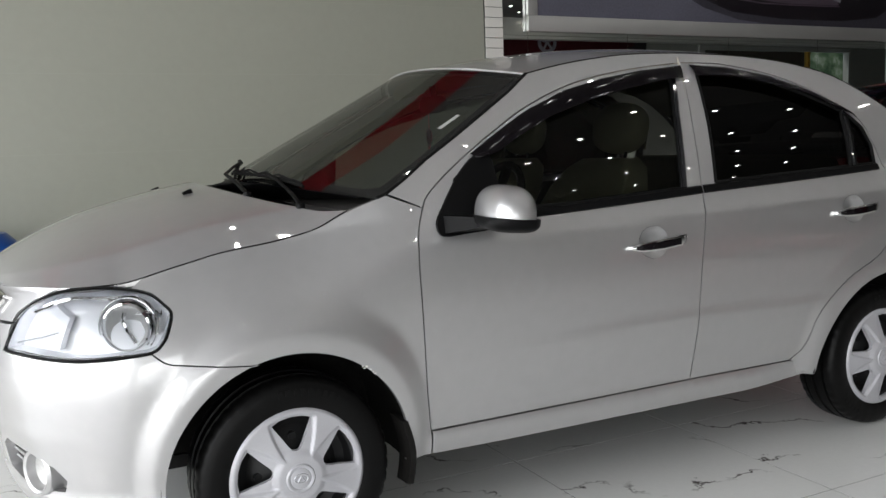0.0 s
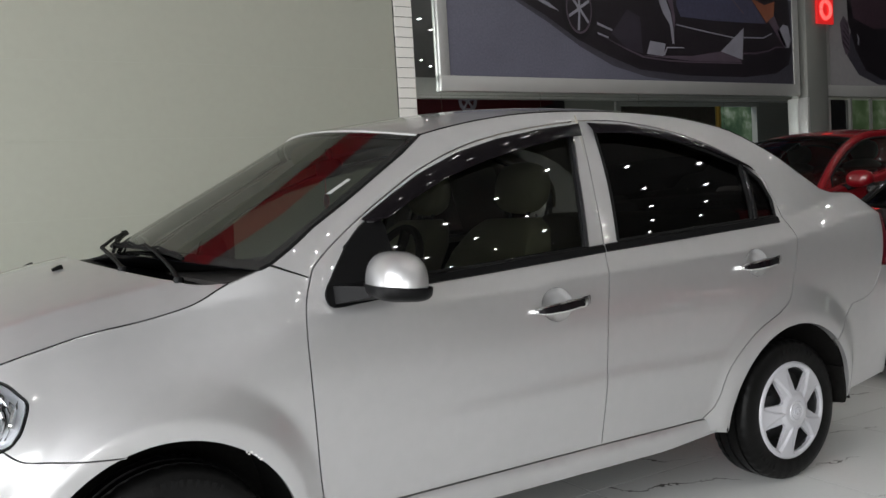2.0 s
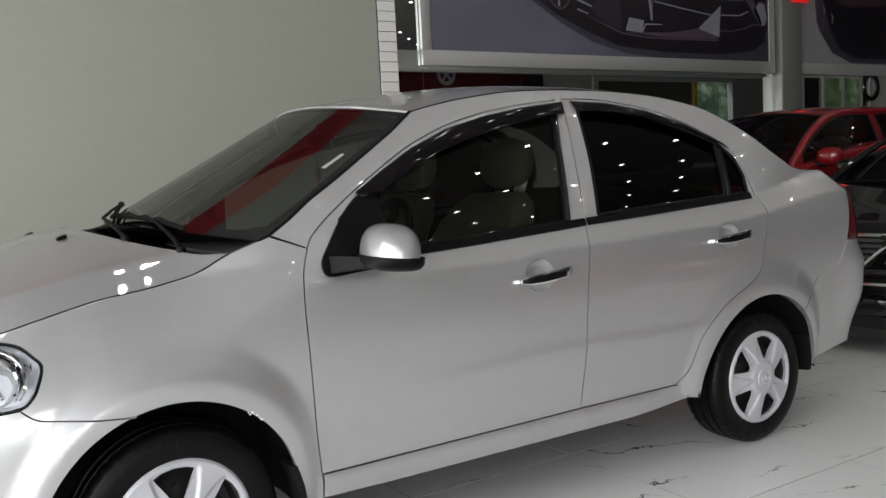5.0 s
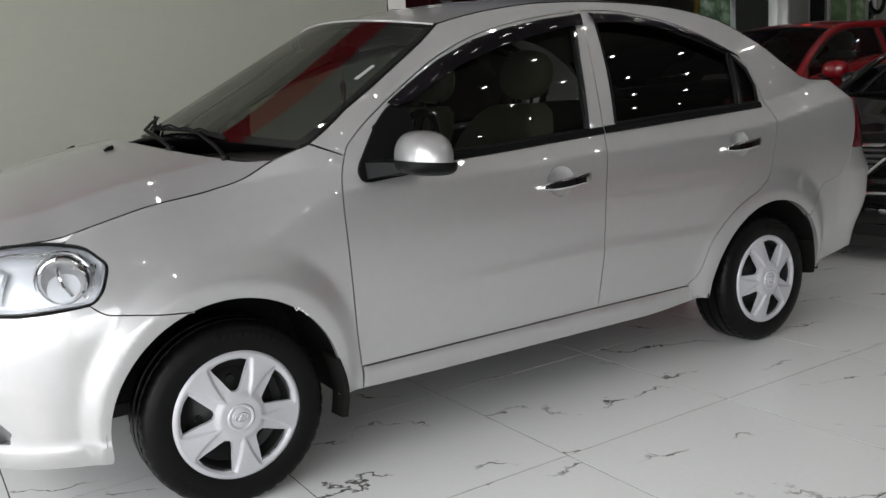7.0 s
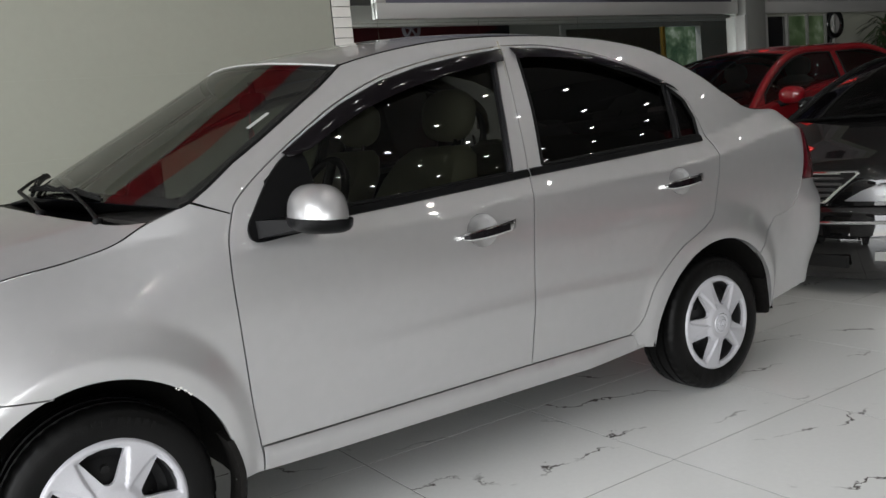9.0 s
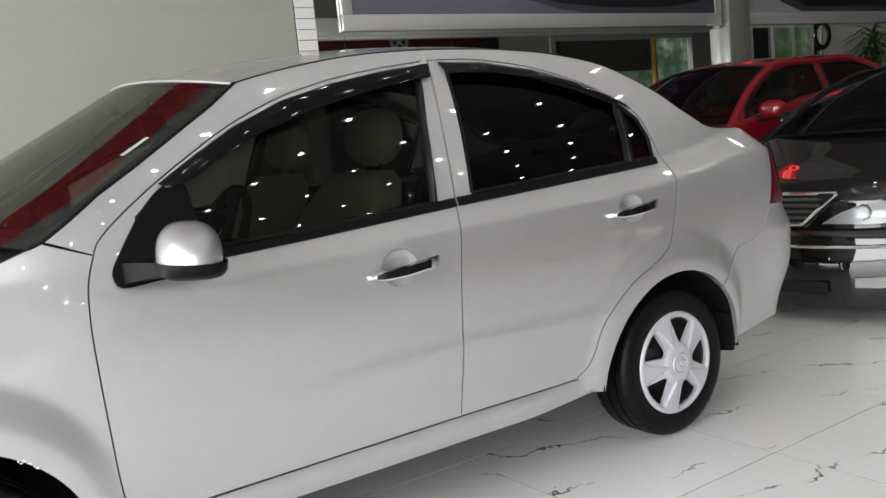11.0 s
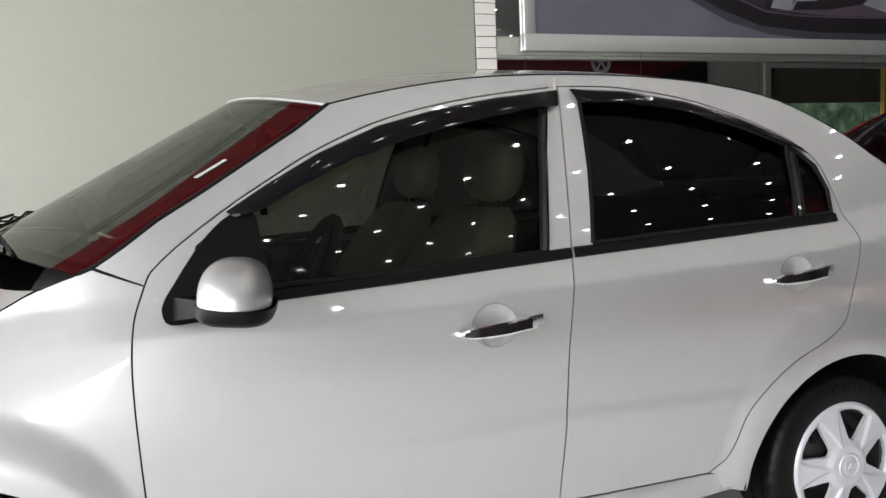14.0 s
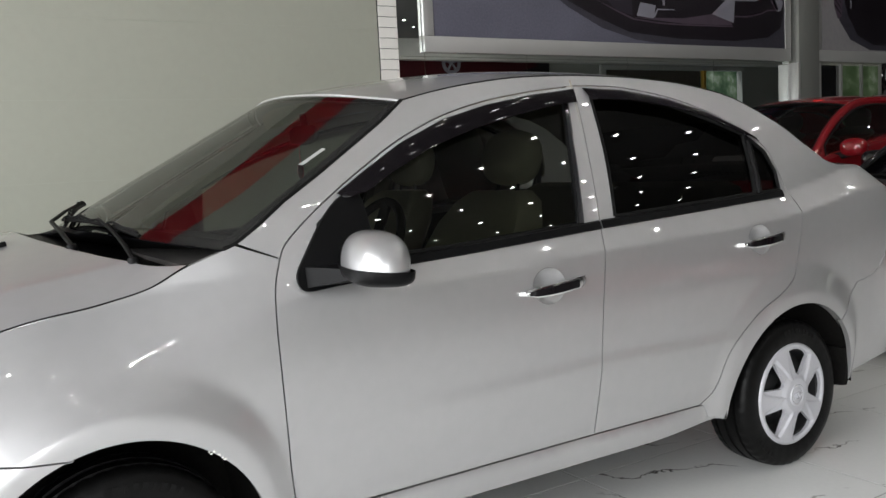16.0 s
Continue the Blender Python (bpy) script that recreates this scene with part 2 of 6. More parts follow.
def box(bm, x0, y0, z0, x1, y1, z1, bevel=0.0):
    vs = [bm.verts.new((x, y, z)) for x in (x0, x1) for y in (y0, y1) for z in (z0, z1)]
    fs = [bm.faces.new([vs[i] for i in q]) for q in ((0, 1, 3, 2), (4, 6, 7, 5), (0, 4, 5, 1), (2, 3, 7, 6), (0, 2, 6, 4), (1, 5, 7, 3))]
    if bevel:
        es = list({e for f in fs for e in f.edges})
        bmesh.ops.bevel(bm, geom=es, offset=bevel, segments=2, profile=0.5, affect="EDGES")
    return bm


def boxed(x0, y0, z0, x1, y1, z1, bevel=0.0):
    return box(bmesh.new(), x0, y0, z0, x1, y1, z1, bevel)


def lathe(bm, profile, steps=48, axis="y", centre=(0, 0, 0), closed=False):
    """Turn (radius, along) pairs round an axis."""
    rings = []
    for k in range(steps):
        a = 2 * math.pi * k / steps
        ring = []
        for r, h in profile:
            u, v = r * math.cos(a), r * math.sin(a)
            p = (u, h, v) if axis == "y" else (u, v, h) if axis == "z" else (h, u, v)
            ring.append(bm.verts.new([p[i] + centre[i] for i in range(3)]))
        rings.append(ring)
    n = len(profile)
    for k in range(steps):
        a, b = rings[k], rings[(k + 1) % steps]
        for i in range(n if closed else n - 1):
            j = (i + 1) % n
            bm.faces.new((a[i], a[j], b[j], b[i]))
    return bm


def tube(bm, points, radius, sides=8, flat=1.0, up=(0, 0, 1)):
    """A rod along points; flat squeezes it across up."""
    pts = [Vector(p) for p in points]
    rings = []
    for i, p in enumerate(pts):
        t = (pts[min(i + 1, len(pts) - 1)] - pts[max(i - 1, 0)]).normalized()
        u = t.cross(Vector(up))
        u = u.normalized() if u.length > 1e-4 else t.orthogonal().normalized()
        w = u.cross(t).normalized()
        r = radius[i] if isinstance(radius, (list, tuple)) else radius
        rings.append([bm.verts.new(p + (u * math.cos(a) * flat + w * math.sin(a)) * r)
                      for a in [2 * math.pi * k / sides for k in range(sides)]])
    for a, b in zip(rings, rings[1:]):
        for k in range(sides):
            bm.faces.new((a[k], a[(k + 1) % sides], b[(k + 1) % sides], b[k]))
    bm.faces.new(rings[0])
    bm.faces.new(rings[-1][::-1])
    return bm


def loft(bm, sections, cap=True, closed=True):
    rings = [[bm.verts.new(p) for p in s] for s in sections]
    for a, b in zip(rings, rings[1:]):
        n = len(a)
        for k in range(n if closed else n - 1):
            bm.faces.new((a[k], a[(k + 1) % n], b[(k + 1) % n], b[k]))
    if cap:
        bm.faces.new(rings[0][::-1])
        bm.faces.new(rings[-1])
    return rings


def blob(bm, centre, size, power=2.5, seg=20, rings=12, turn=None):
    """A rounded, cushion-like body."""
    def sgn(v, e):
        return math.copysign(abs(v) ** e, v)
    e = 2 / power
    rows = []
    for i in range(rings + 1):
        ph = -math.pi / 2 + math.pi * i / rings
        row = []
        for k in range(seg):
            th = 2 * math.pi * k / seg
            p = Vector((size[0] * sgn(math.cos(ph), e) * sgn(math.cos(th), e), size[1] * sgn(math.cos(ph), e) * sgn(math.sin(th), e), size[2] * sgn(math.sin(ph), e)))
            if turn:
                p = turn @ p
            row.append(bm.verts.new(p + Vector(centre)))
        rows.append(row)
    for a, b in zip(rows, rows[1:]):
        for k in range(seg):
            bm.faces.new((a[k], a[(k + 1) % seg], b[(k + 1) % seg], b[k]))
    bmesh.ops.remove_doubles(bm, verts=[v for r in (rows[0], rows[-1]) for v in r], dist=1e-5)
    return bm


def dense(poly, gap, close=True):
    """Points at even steps along a closed or open line."""
    out = []
    n = len(poly)
    for i in range(n if close else n - 1):
        a, b = np.array(poly[i], float), np.array(poly[(i + 1) % n], float)
        k = max(1, int(math.ceil(np.linalg.norm(b - a) / gap)))
        out += [a + (b - a) * j / k for j in range(k)]
    if not close:
        out.append(np.array(poly[-1], float))
    return np.array(out)


def shrink(poly, d):
    """A closed line moved inwards by d."""
    p = np.array(poly, float)
    area = 0.5 * np.sum(p[:, 0] * np.roll(p[:, 1], -1) - np.roll(p[:, 0], -1) * p[:, 1])
    t = np.roll(p, -1, 0) - np.roll(p, 1, 0)
    t /= np.maximum(np.linalg.norm(t, axis=1), 1e-9)[:, None]
    n = np.stack([-t[:, 1], t[:, 0]], 1) * (1 if area > 0 else -1)
    return p + n * d


def inside(poly, q):
    x, y = q[:, 0], q[:, 1]
    hit = np.zeros(len(q), bool)
    a = np.asarray(poly)
    b = np.roll(a, -1, 0)
    for (x0, y0), (x1, y1) in zip(a, b):
        if y0 != y1:
            cross = ((y0 > y) != (y1 > y)) & (x < (x1 - x0) * (y - y0) / (y1 - y0) + x0)
            hit ^= cross
    return hit


def flat_net(outer, holes, gap):
    """Triangles over a flat outline with holes: points, triangles, and the runs of the edges."""
    loops = [np.array(outer)] + [np.array(h) for h in holes]
    edge = np.concatenate(loops)
    lo, hi = loops[0].min(0), loops[0].max(0)
    gx, gy = np.meshgrid(np.arange(lo[0] + gap / 2, hi[0], gap), np.arange(lo[1] + gap / 2, hi[1], gap))
    q = np.stack([gx.ravel(), gy.ravel()], 1)
    ok = inside(loops[0], q)
    for h in loops[1:]:
        ok &= ~inside(h, q)
    q = q[ok]
    if len(q):
        far = np.array([np.min(np.sum((edge - p) ** 2, 1)) for p in q]) > (0.45 * gap) ** 2
        q = q[far]
    pts = np.concatenate([edge, q])
    edges, k = [], 0
    for lp in loops:
        n = len(lp)
        edges += [(k + i, k + (i + 1) % n) for i in range(n)]
        k += n
    v, _, f, *_ = delaunay_2d_cdt([Vector(p) for p in pts], edges, [], 0, 1e-7)
    v = np.array([(p.x, p.y) for p in v])
    f = np.array([t for t in f if len(t) == 3])
    c = v[f].mean(1)
    ok = inside(loops[0], c)
    for h in loops[1:]:
        ok &= ~inside(h, c)
    return v, f[ok], loops


def sheet(name, outer, surf, mat, parent=None, holes=(), gap=0.03, inset=0.002, depth=0.014, flip=False, label="", lift=0.0, soft=6e-3):
    """A panel: a flat outline with holes laid on a surface surf(u, v, off), its edges turned in by depth. flip: the mirrored one, across y."""
    outer = shrink(dense(outer, gap * 0.7), inset)
    holes = [shrink(dense(h, gap * 0.7), -inset) for h in holes]
    v, f, loops = flat_net(outer, holes, gap)
    P = surf(v[:, 0], v[:, 1], lift)
    e = soft
    du = surf(v[:, 0] + e, v[:, 1], lift) - surf(v[:, 0] - e, v[:, 1], lift)
    dv = surf(v[:, 0], v[:, 1] + e, lift) - surf(v[:, 0], v[:, 1] - e, lift)
    out = surf(v[:, 0], v[:, 1], lift + 0.01) - P
    N = np.cross(du, dv)
    N /= np.maximum(np.linalg.norm(N, axis=1), 1e-12)[:, None]
    N *= np.sign(np.sum(N * out, 1))[:, None]
    tri = f.copy()
    fn = np.cross(P[tri[:, 1]] - P[tri[:, 0]], P[tri[:, 2]] - P[tri[:, 0]])
    bad = np.sum(fn * N[tri[:, 0]], 1) < 0
    tri[bad] = tri[bad][:, ::-1]
    verts, faces = [P], [tuple(t) for t in tri]
    norms = [N[tri.ravel()]]
    k = len(P)
    if depth:
        for lp in loops:
            at = [int(np.argmin(np.sum((v - p) ** 2, 1))) for p in lp]
            A, B = P[at], surf(lp[:, 0], lp[:, 1], lift - depth)
            t = np.roll(A, -1, 0) - np.roll(A, 1, 0)
            nn = np.cross(t, B - A)
            nn /= np.maximum(np.linalg.norm(nn, axis=1), 1e-12)[:, None]
            n = len(lp)
            verts.append(B)
            for i in range(n):
                j = (i + 1) % n
                if at[i] != at[j]:
                    faces.append((at[i], at[j], k + j, k + i))
                    norms.append(nn[[i, j, j, i]])
            k += n
    V, NN = np.concatenate(verts), np.concatenate(norms)
    if flip:
        V, NN = V * (1, -1, 1), NN * (1, -1, 1)
        start = 0
        for i, t in enumerate(faces):
            NN[start:start + len(t)] = NN[start:start + len(t)][::-1].copy()
            start += len(t)
        faces = [t[::-1] for t in faces]
    me = bpy.data.meshes.new(name)
    me.from_pydata(V.tolist(), [], faces)
    me.polygons.foreach_set("use_smooth", [True] * len(faces))
    rim = {frozenset(t[2:] if flip else t[:2]) for t in faces[len(tri):]}
    if rim:
        me.edges.foreach_set("use_edge_sharp", [frozenset(e.vertices) in rim for e in me.edges])
    me.normals_split_custom_set(NN.tolist())
    return part(name, me, mat, parent, label)


def strip(points_a, points_b):
    """A ribbon between two lines of the same number of points."""
    bm = bmesh.new()
    a = [bm.verts.new(p) for p in points_a]
    b = [bm.verts.new(p) for p in points_b]
    for i in range(len(a) - 1):
        bm.faces.new((a[i], a[i + 1], b[i + 1], b[i]))
    return bm


def smooth(line, n=4, close=False):
    """A rounder line through the same points."""
    p = np.array(line, float)
    k = len(p)
    out = []
    for i in range(k if close else k - 1):
        a, b = p[i], p[(i + 1) % k]
        q = p[(i - 1) % k] if close or i else 2 * a - b
        r = p[(i + 2) % k] if close or i + 2 < k else 2 * b - a
        for t in np.arange(n) / n:
            out.append(tuple(0.5 * (2 * a + (b - q) * t + (2 * q - 5 * a + 4 * b - r) * t * t + (3 * a - q - 3 * b + r) * t ** 3)))
    if not close:
        out.append(tuple(p[-1]))
    return out


def arc(cx, cz, r, a0, a1, n=24):
    return [(cx + r * math.cos(radians(a0 + (a1 - a0) * i / n)), cz + r * math.sin(radians(a0 + (a1 - a0) * i / n))) for i in range(n + 1)]


def flipped(bm):
    """The mirror image of a bmesh across y."""
    for v in bm.verts:
        v.co.y = -v.co.y
    bmesh.ops.reverse_faces(bm, faces=bm.faces)
    return bm


# ---- the shape of the silver car's body ----
def curve(*pts):
    """A smooth function through (x, y) pairs."""
    xs = np.array([p[0] for p in pts], float)
    ys = np.array([p[1] for p in pts], float)
    d = np.diff(ys) / np.diff(xs)
    m = np.empty_like(ys)
    m[0], m[-1] = d[0], d[-1]
    h = np.diff(xs)
    m[1:-1] = (d[:-1] * h[1:] + d[1:] * h[:-1]) / (h[1:] + h[:-1])

    def f(x):
        x = np.asarray(x, float)
        k = np.clip(np.searchsorted(xs, x) - 1, 0, len(h) - 1)
        t = (x - xs[k]) / h[k]
        t = np.clip(t, -0.5, 1.5)
        a, b = ys[k], ys[k + 1]
        return (a * (1 + 2 * t) * (1 - t) ** 2 + m[k] * h[k] * t * (1 - t) ** 2
                + b * t * t * (3 - 2 * t) + m[k + 1] * h[k] * t * t * (t - 1))
    return f


def step(a, b, x):
    t = np.clip((np.asarray(x, float) - a) / (b - a), 0, 1)
    return t * t * (3 - 2 * t)


# top edge of the lower body side (bonnet gap, belt, boot edge): height and half width
top_z = curve((-1.40, 0.825), (-1.0, 0.858), (-0.60, 0.868), (-0.45, 0.876), (-0.30, 0.905), (-0.166, 0.937), (0.02, 0.965), (0.12, 0.99),
              (0.21, 1.035), (0.325, 1.066), (0.43, 1.033), (0.58, 1.004), (0.72, 0.998), (1.54, 1.031), (2.47, 1.07),
              (2.70, 1.10), (2.93, 1.14), (3.10, 1.145), (3.30, 1.115), (3.60, 1.03))
low_w = curve((0.10, 0.70), (0.20, 0.745), (0.26, 0.776), (0.34, 0.794), (0.45, 0.815), (0.60, 0.834), (0.72, 0.840), (0.9, 0.840), (1.3, 0.84))
FX, FL, FN = -0.28, 0.535, 2.5   # where the nose starts to round, its length, its squareness
RX, RL, RN = 3.05, 0.34, 2.6
NOSE_PHI = np.linspace(0, math.pi / 2, 400)


def _end(length, power, half):
    x = length * np.sin(NOSE_PHI) ** (2 / power)
    y = half * np.cos(NOSE_PHI) ** (2 / power)
    s = np.r_[0, np.cumsum(np.hypot(np.diff(x), np.diff(y)))]
    return s, x, y


FS, FXS, FYS = _end(FL, FN, 0.84)
RS, RXS, RYS = _end(RL, RN, 0.84)


def outline(s):
    """Plan outline of the body: place and outward normal at the run s, which is x along the straight side."""
    s = np.clip(np.asarray(s, float), FX - FS[-1] + 2e-3, RX + RS[-1] - 2e-3)
    f, r = np.maximum(FX - s, 0), np.maximum(s - RX, 0)
    x = np.where(s < FX, FX - np.interp(f, FS, FXS), np.where(s > RX, RX + np.interp(r, RS, RXS), s))
    y = np.where(s < FX, np.interp(f, FS, FYS), np.where(s > RX, np.interp(r, RS, RYS), 0.84))
    return x, y


# radius of the wheel flares' outer edges and of their crests, by angle
FLARE_F = curve((0, 0.425), (18, 0.452), (30, 0.468), (39, 0.480), (52, 0.497), (62, 0.502), (80, 0.506), (95, 0.500), (113, 0.482), (128, 0.468), (150, 0.452), (180, 0.44))
FLARE_R = curve((0, 0.40), (15, 0.428), (27, 0.455), (39, 0.482), (56, 0.510), (82, 0.515), (112, 0.508), (135, 0.500), (150, 0.488), (168, 0.470), (180, 0.465))
CREST_F = curve((0, 0.386), (22, 0.397), (37, 0.405), (51, 0.411), (62, 0.412), (95, 0.414), (128, 0.404), (150, 0.395), (180, 0.39))
CREST_R = curve((0, 0.384), (27, 0.400), (56, 0.412), (90, 0.416), (135, 0.412), (160, 0.404), (180, 0.40))


def ramp(t, soft=0.16):
    """From 0 to 1 in a straight line, with small round corners."""
    a = 0.5 * (t + np.sqrt(t * t + soft * soft))
    b = 1 - a
    return 1 - 0.5 * (b + np.sqrt(b * b + soft * soft))


def bulge(s, z):
    """What stands out of the plain side: the wheel flares, the door crease and the sill."""
    out = 0
    for cx, cz, edge, crest in ((-0.012, 0.30, FLARE_F, CREST_F), (2.464, 0.283, FLARE_R, CREST_R)):
        r = np.hypot(s - cx, z - cz)
        a = np.clip(np.degrees(np.arctan2(z - cz, s - cx)), 0, 180)
        k = (edge(a) - r) / (edge(a) - crest(a))
        out = out + 0.028 * ramp(k) * step(0.15, 0.30, z)
    line = 0.556 + 0.024 * step(0.6, 1.3, s) - 0.012 * step(1.5, 2.0, s)
    fold = ramp((line + 0.034 - z) / 0.034, 0.2) * (1 - step(0.0, 0.20, line - z))
    out = out + 0.0050 * fold * step(0.55, 1.05, s) * (1 - step(2.0, 2.2, s))
    sill = 1 - step(0.318, 0.352, z)
    out = out + 0.012 * sill * step(0.36, 0.46, s) * (1 - step(1.8, 2.06, s))
    return out


# the flank without the rise at the windscreen's foot
flank_z = curve((-1.40, 0.825), (-1.0, 0.858), (-0.60, 0.868), (-0.45, 0.876), (-0.30, 0.905), (-0.166, 0.937), (0.02, 0.963), (0.12, 0.978), (0.21, 0.990), (0.325, 0.999),
                (0.43, 1.002), (0.58, 1.002), (0.72, 0.999), (1.54, 1.031), (2.47, 1.07), (2.70, 1.10), (2.93, 1.14), (3.10, 1.145), (3.30, 1.115), (3.60, 1.03))
flank_w = curve((-1.40, 0.775), (-1.0, 0.765), (-0.80, 0.735), (-0.60, 0.695), (-0.45, 0.680), (-0.30, 0.69), (-0.166, 0.702), (0.02, 0.717), (0.12, 0.732), (0.21, 0.752),
                (0.325, 0.777), (0.43, 0.789), (0.58, 0.791), (1.54, 0.787), (2.47, 0.768), (2.70, 0.752), (2.93, 0.72), (3.10, 0.70), (3.30, 0.70), (3.60, 0.70))


def half_width(s, z):
    s, z = np.asarray(s, float), np.asarray(z, float)
    zt, wt = flank_z(s), flank_w(s)
    z0 = zt - 0.30
    u = np.clip((z - z0) / 0.30, 0, 1)
    base = low_w(np.minimum(z, 0.95))
    bend = 0.717                                            # the shoulder crease, below the belt
    k = step(bend - 0.035, bend + 0.035, u)
    creased = 0.30 * (u / bend) ** 2 * (1 - k) + (0.30 + 2.473 * (u - bend)) * k
    m = step(0.15, 0.65, s)
    side = base - (0.84 - wt) * (u ** 2.4 * (1 - m) + creased * m)
    up = np.maximum(z - zt, 0)
    return side - 0.30 * up - 0.32 * up ** 2 + bulge(s, z)


def side(s, z, off=0.0):
    """A place on the left side of the body at the run s and the height z."""
    s, z = np.clip(np.asarray(s, float), FX - FS[-1] + 5e-3, RX + RS[-1] - 5e-3), np.asarray(z, float)
    x, y = outline(s)
    x2, y2 = outline(s + 1e-3)
    x1, y1 = outline(s - 1e-3)
    tx, ty = x2 - x1, y2 - y1
    n = np.hypot(tx, ty)
    nx, ny = -ty / n, tx / n
    d = half_width(s, z) - 0.84 + off
    return np.stack([x + nx * d, -(y + ny * d), z + 0 * s], -1)

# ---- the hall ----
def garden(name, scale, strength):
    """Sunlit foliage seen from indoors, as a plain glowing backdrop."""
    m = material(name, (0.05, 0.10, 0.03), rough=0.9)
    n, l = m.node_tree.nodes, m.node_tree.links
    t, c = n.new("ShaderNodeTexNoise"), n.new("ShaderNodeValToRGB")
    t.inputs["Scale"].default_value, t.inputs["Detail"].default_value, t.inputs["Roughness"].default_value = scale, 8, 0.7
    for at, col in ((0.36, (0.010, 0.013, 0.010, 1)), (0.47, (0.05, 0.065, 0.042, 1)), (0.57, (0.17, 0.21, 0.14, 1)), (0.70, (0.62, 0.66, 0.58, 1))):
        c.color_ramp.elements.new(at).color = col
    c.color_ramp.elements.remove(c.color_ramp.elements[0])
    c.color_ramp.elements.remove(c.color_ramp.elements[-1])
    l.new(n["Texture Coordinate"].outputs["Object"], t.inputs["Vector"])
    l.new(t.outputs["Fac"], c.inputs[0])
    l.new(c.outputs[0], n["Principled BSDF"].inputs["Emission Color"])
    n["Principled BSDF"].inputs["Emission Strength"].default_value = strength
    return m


wall_back = tagged(part("wall_back", boxed(X_FRONT, Y_BACK, 0, X_END, Y_BACK + 0.25, CEIL), WALL_BEIGE), "pale beige wall in large smooth panels", "wall", kind="structure")
tagged(part("wall_far", boxed(X_END, Y_FAR, 0, X_END + 0.25, Y_BACK, CEIL), WALL_WHITE), "plain white end wall", "wall", kind="structure")
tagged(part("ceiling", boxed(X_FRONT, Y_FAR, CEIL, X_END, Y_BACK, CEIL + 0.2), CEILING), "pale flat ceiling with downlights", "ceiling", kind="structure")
bm = boxed(X_FRONT - 0.25, Y_FAR, 4.35, X_FRONT, Y_BACK, CEIL)
box(bm, X_FRONT - 0.25, Y_FAR, 0, X_FRONT, -9.6, 4.35)
box(bm, X_FRONT - 0.25, 2.2, 0, X_FRONT, Y_BACK, 4.35)
tagged(part("wall_street", bm, WALL_WHITE, smooth=False), "white street wall with a wide open front", "wall", kind="structure")
# the wall across the hall, with a wide opening to the trees
OPEN = (20.3, 27.5, 4.05)
bm = boxed(X_FRONT, Y_FAR - 0.25, 2.55, -0.2, Y_FAR, CEIL)
box(bm, X_FRONT, Y_FAR - 0.25, 0, -4.3, Y_FAR, 2.55)
box(bm, -0.2, Y_FAR - 0.25, 0, OPEN[0], Y_FAR, CEIL)
box(bm, OPEN[0], Y_FAR - 0.25, OPEN[2], OPEN[1], Y_FAR, CEIL)
box(bm, OPEN[1], Y_FAR - 0.25, 0, X_END, Y_FAR, CEIL)
tagged(part("wall_across", bm, WALL_ACROSS, smooth=False), "white wall with a wide garage opening", "wall", kind="structure")
tagged(part("bulkhead", boxed(7.0, Y_FAR + 0.002, 4.2, 33.0, Y_FAR + 0.35, CEIL - 0.003), WHITE_SLAT, smooth=False), "white painted bulkhead above the garage opening", "bulkhead", kind="structure")
# ground outside, to the horizon
bm = bmesh.new()
g = 900.0
vs = [bm.verts.new(p) for p in ((-g, -g, -0.06), (g, -g, -0.06), (g, g, -0.06), (-g, g, -0.06))]
bm.faces.new(vs)
tagged(part("ground", bm, material("forecourt_concrete", (0.32, 0.32, 0.30), rough=0.8, vary=0.15, scale=1.0)), "grey concrete forecourt outside", "ground", kind="structure")

# red painted band on the ceiling, and the beige cove between it and the wall
tagged(part("red_band", boxed(X_FRONT + 0.3, 2.42, CEIL - 0.012, 3.45, 3.50, CEIL - 0.003), RED_BEAM, smooth=False), "wide red painted band along the ceiling", "ceiling band", kind="structure")
tagged(part("ceiling_cove", boxed(X_FRONT + 0.3, 3.51, CEIL - 0.016, 3.45, Y_BACK - 0.003, CEIL - 0.003), WALL_BEIGE, smooth=False), "beige ceiling edge beside the wall", "ceiling trim", kind="structure")
# wall panel joints
bm = bmesh.new()
for zz in (0.62, 1.24, 1.86, 2.48, 3.10, 3.7):
    box(bm, X_FRONT, Y_BACK - 0.0035, zz - 0.002, 3.5, Y_BACK + 0.01, zz + 0.002)
tagged(part("wall_panel_joint", bm, material("wall_joint", (0.37, 0.38, 0.32), rough=0.6), wall_back, smooth=False), kind="stuff")

# the white slatted column at the end of the beige wall
col = thing("slatted_column", "white column of narrow stacked ceramic slats", "column", kind="structure", at=(3.50, Y_BACK, 0))
part("core", boxed(0.0, -0.02, 0, 0.19, -0.001, CEIL - 0.01), GROUT, col)
slat_me = None
zz, k = 0.0, 0
while zz < CEIL - 0.12:
    if slat_me is None:
        ob = part("slat", boxed(0.0, -0.036, 0.0, 0.19, -0.02, 0.090, 0.003), WHITE_SLAT, col, smooth=False)
        slat_me = ob.data
    else:
        ob = part("slat", slat_me, WHITE_SLAT, col)
    ob.location = (0.0015 * math.sin(k * 2.3), 0.001 * math.cos(k * 1.7), zz + 0.003)
    zz += 0.096
    k += 1

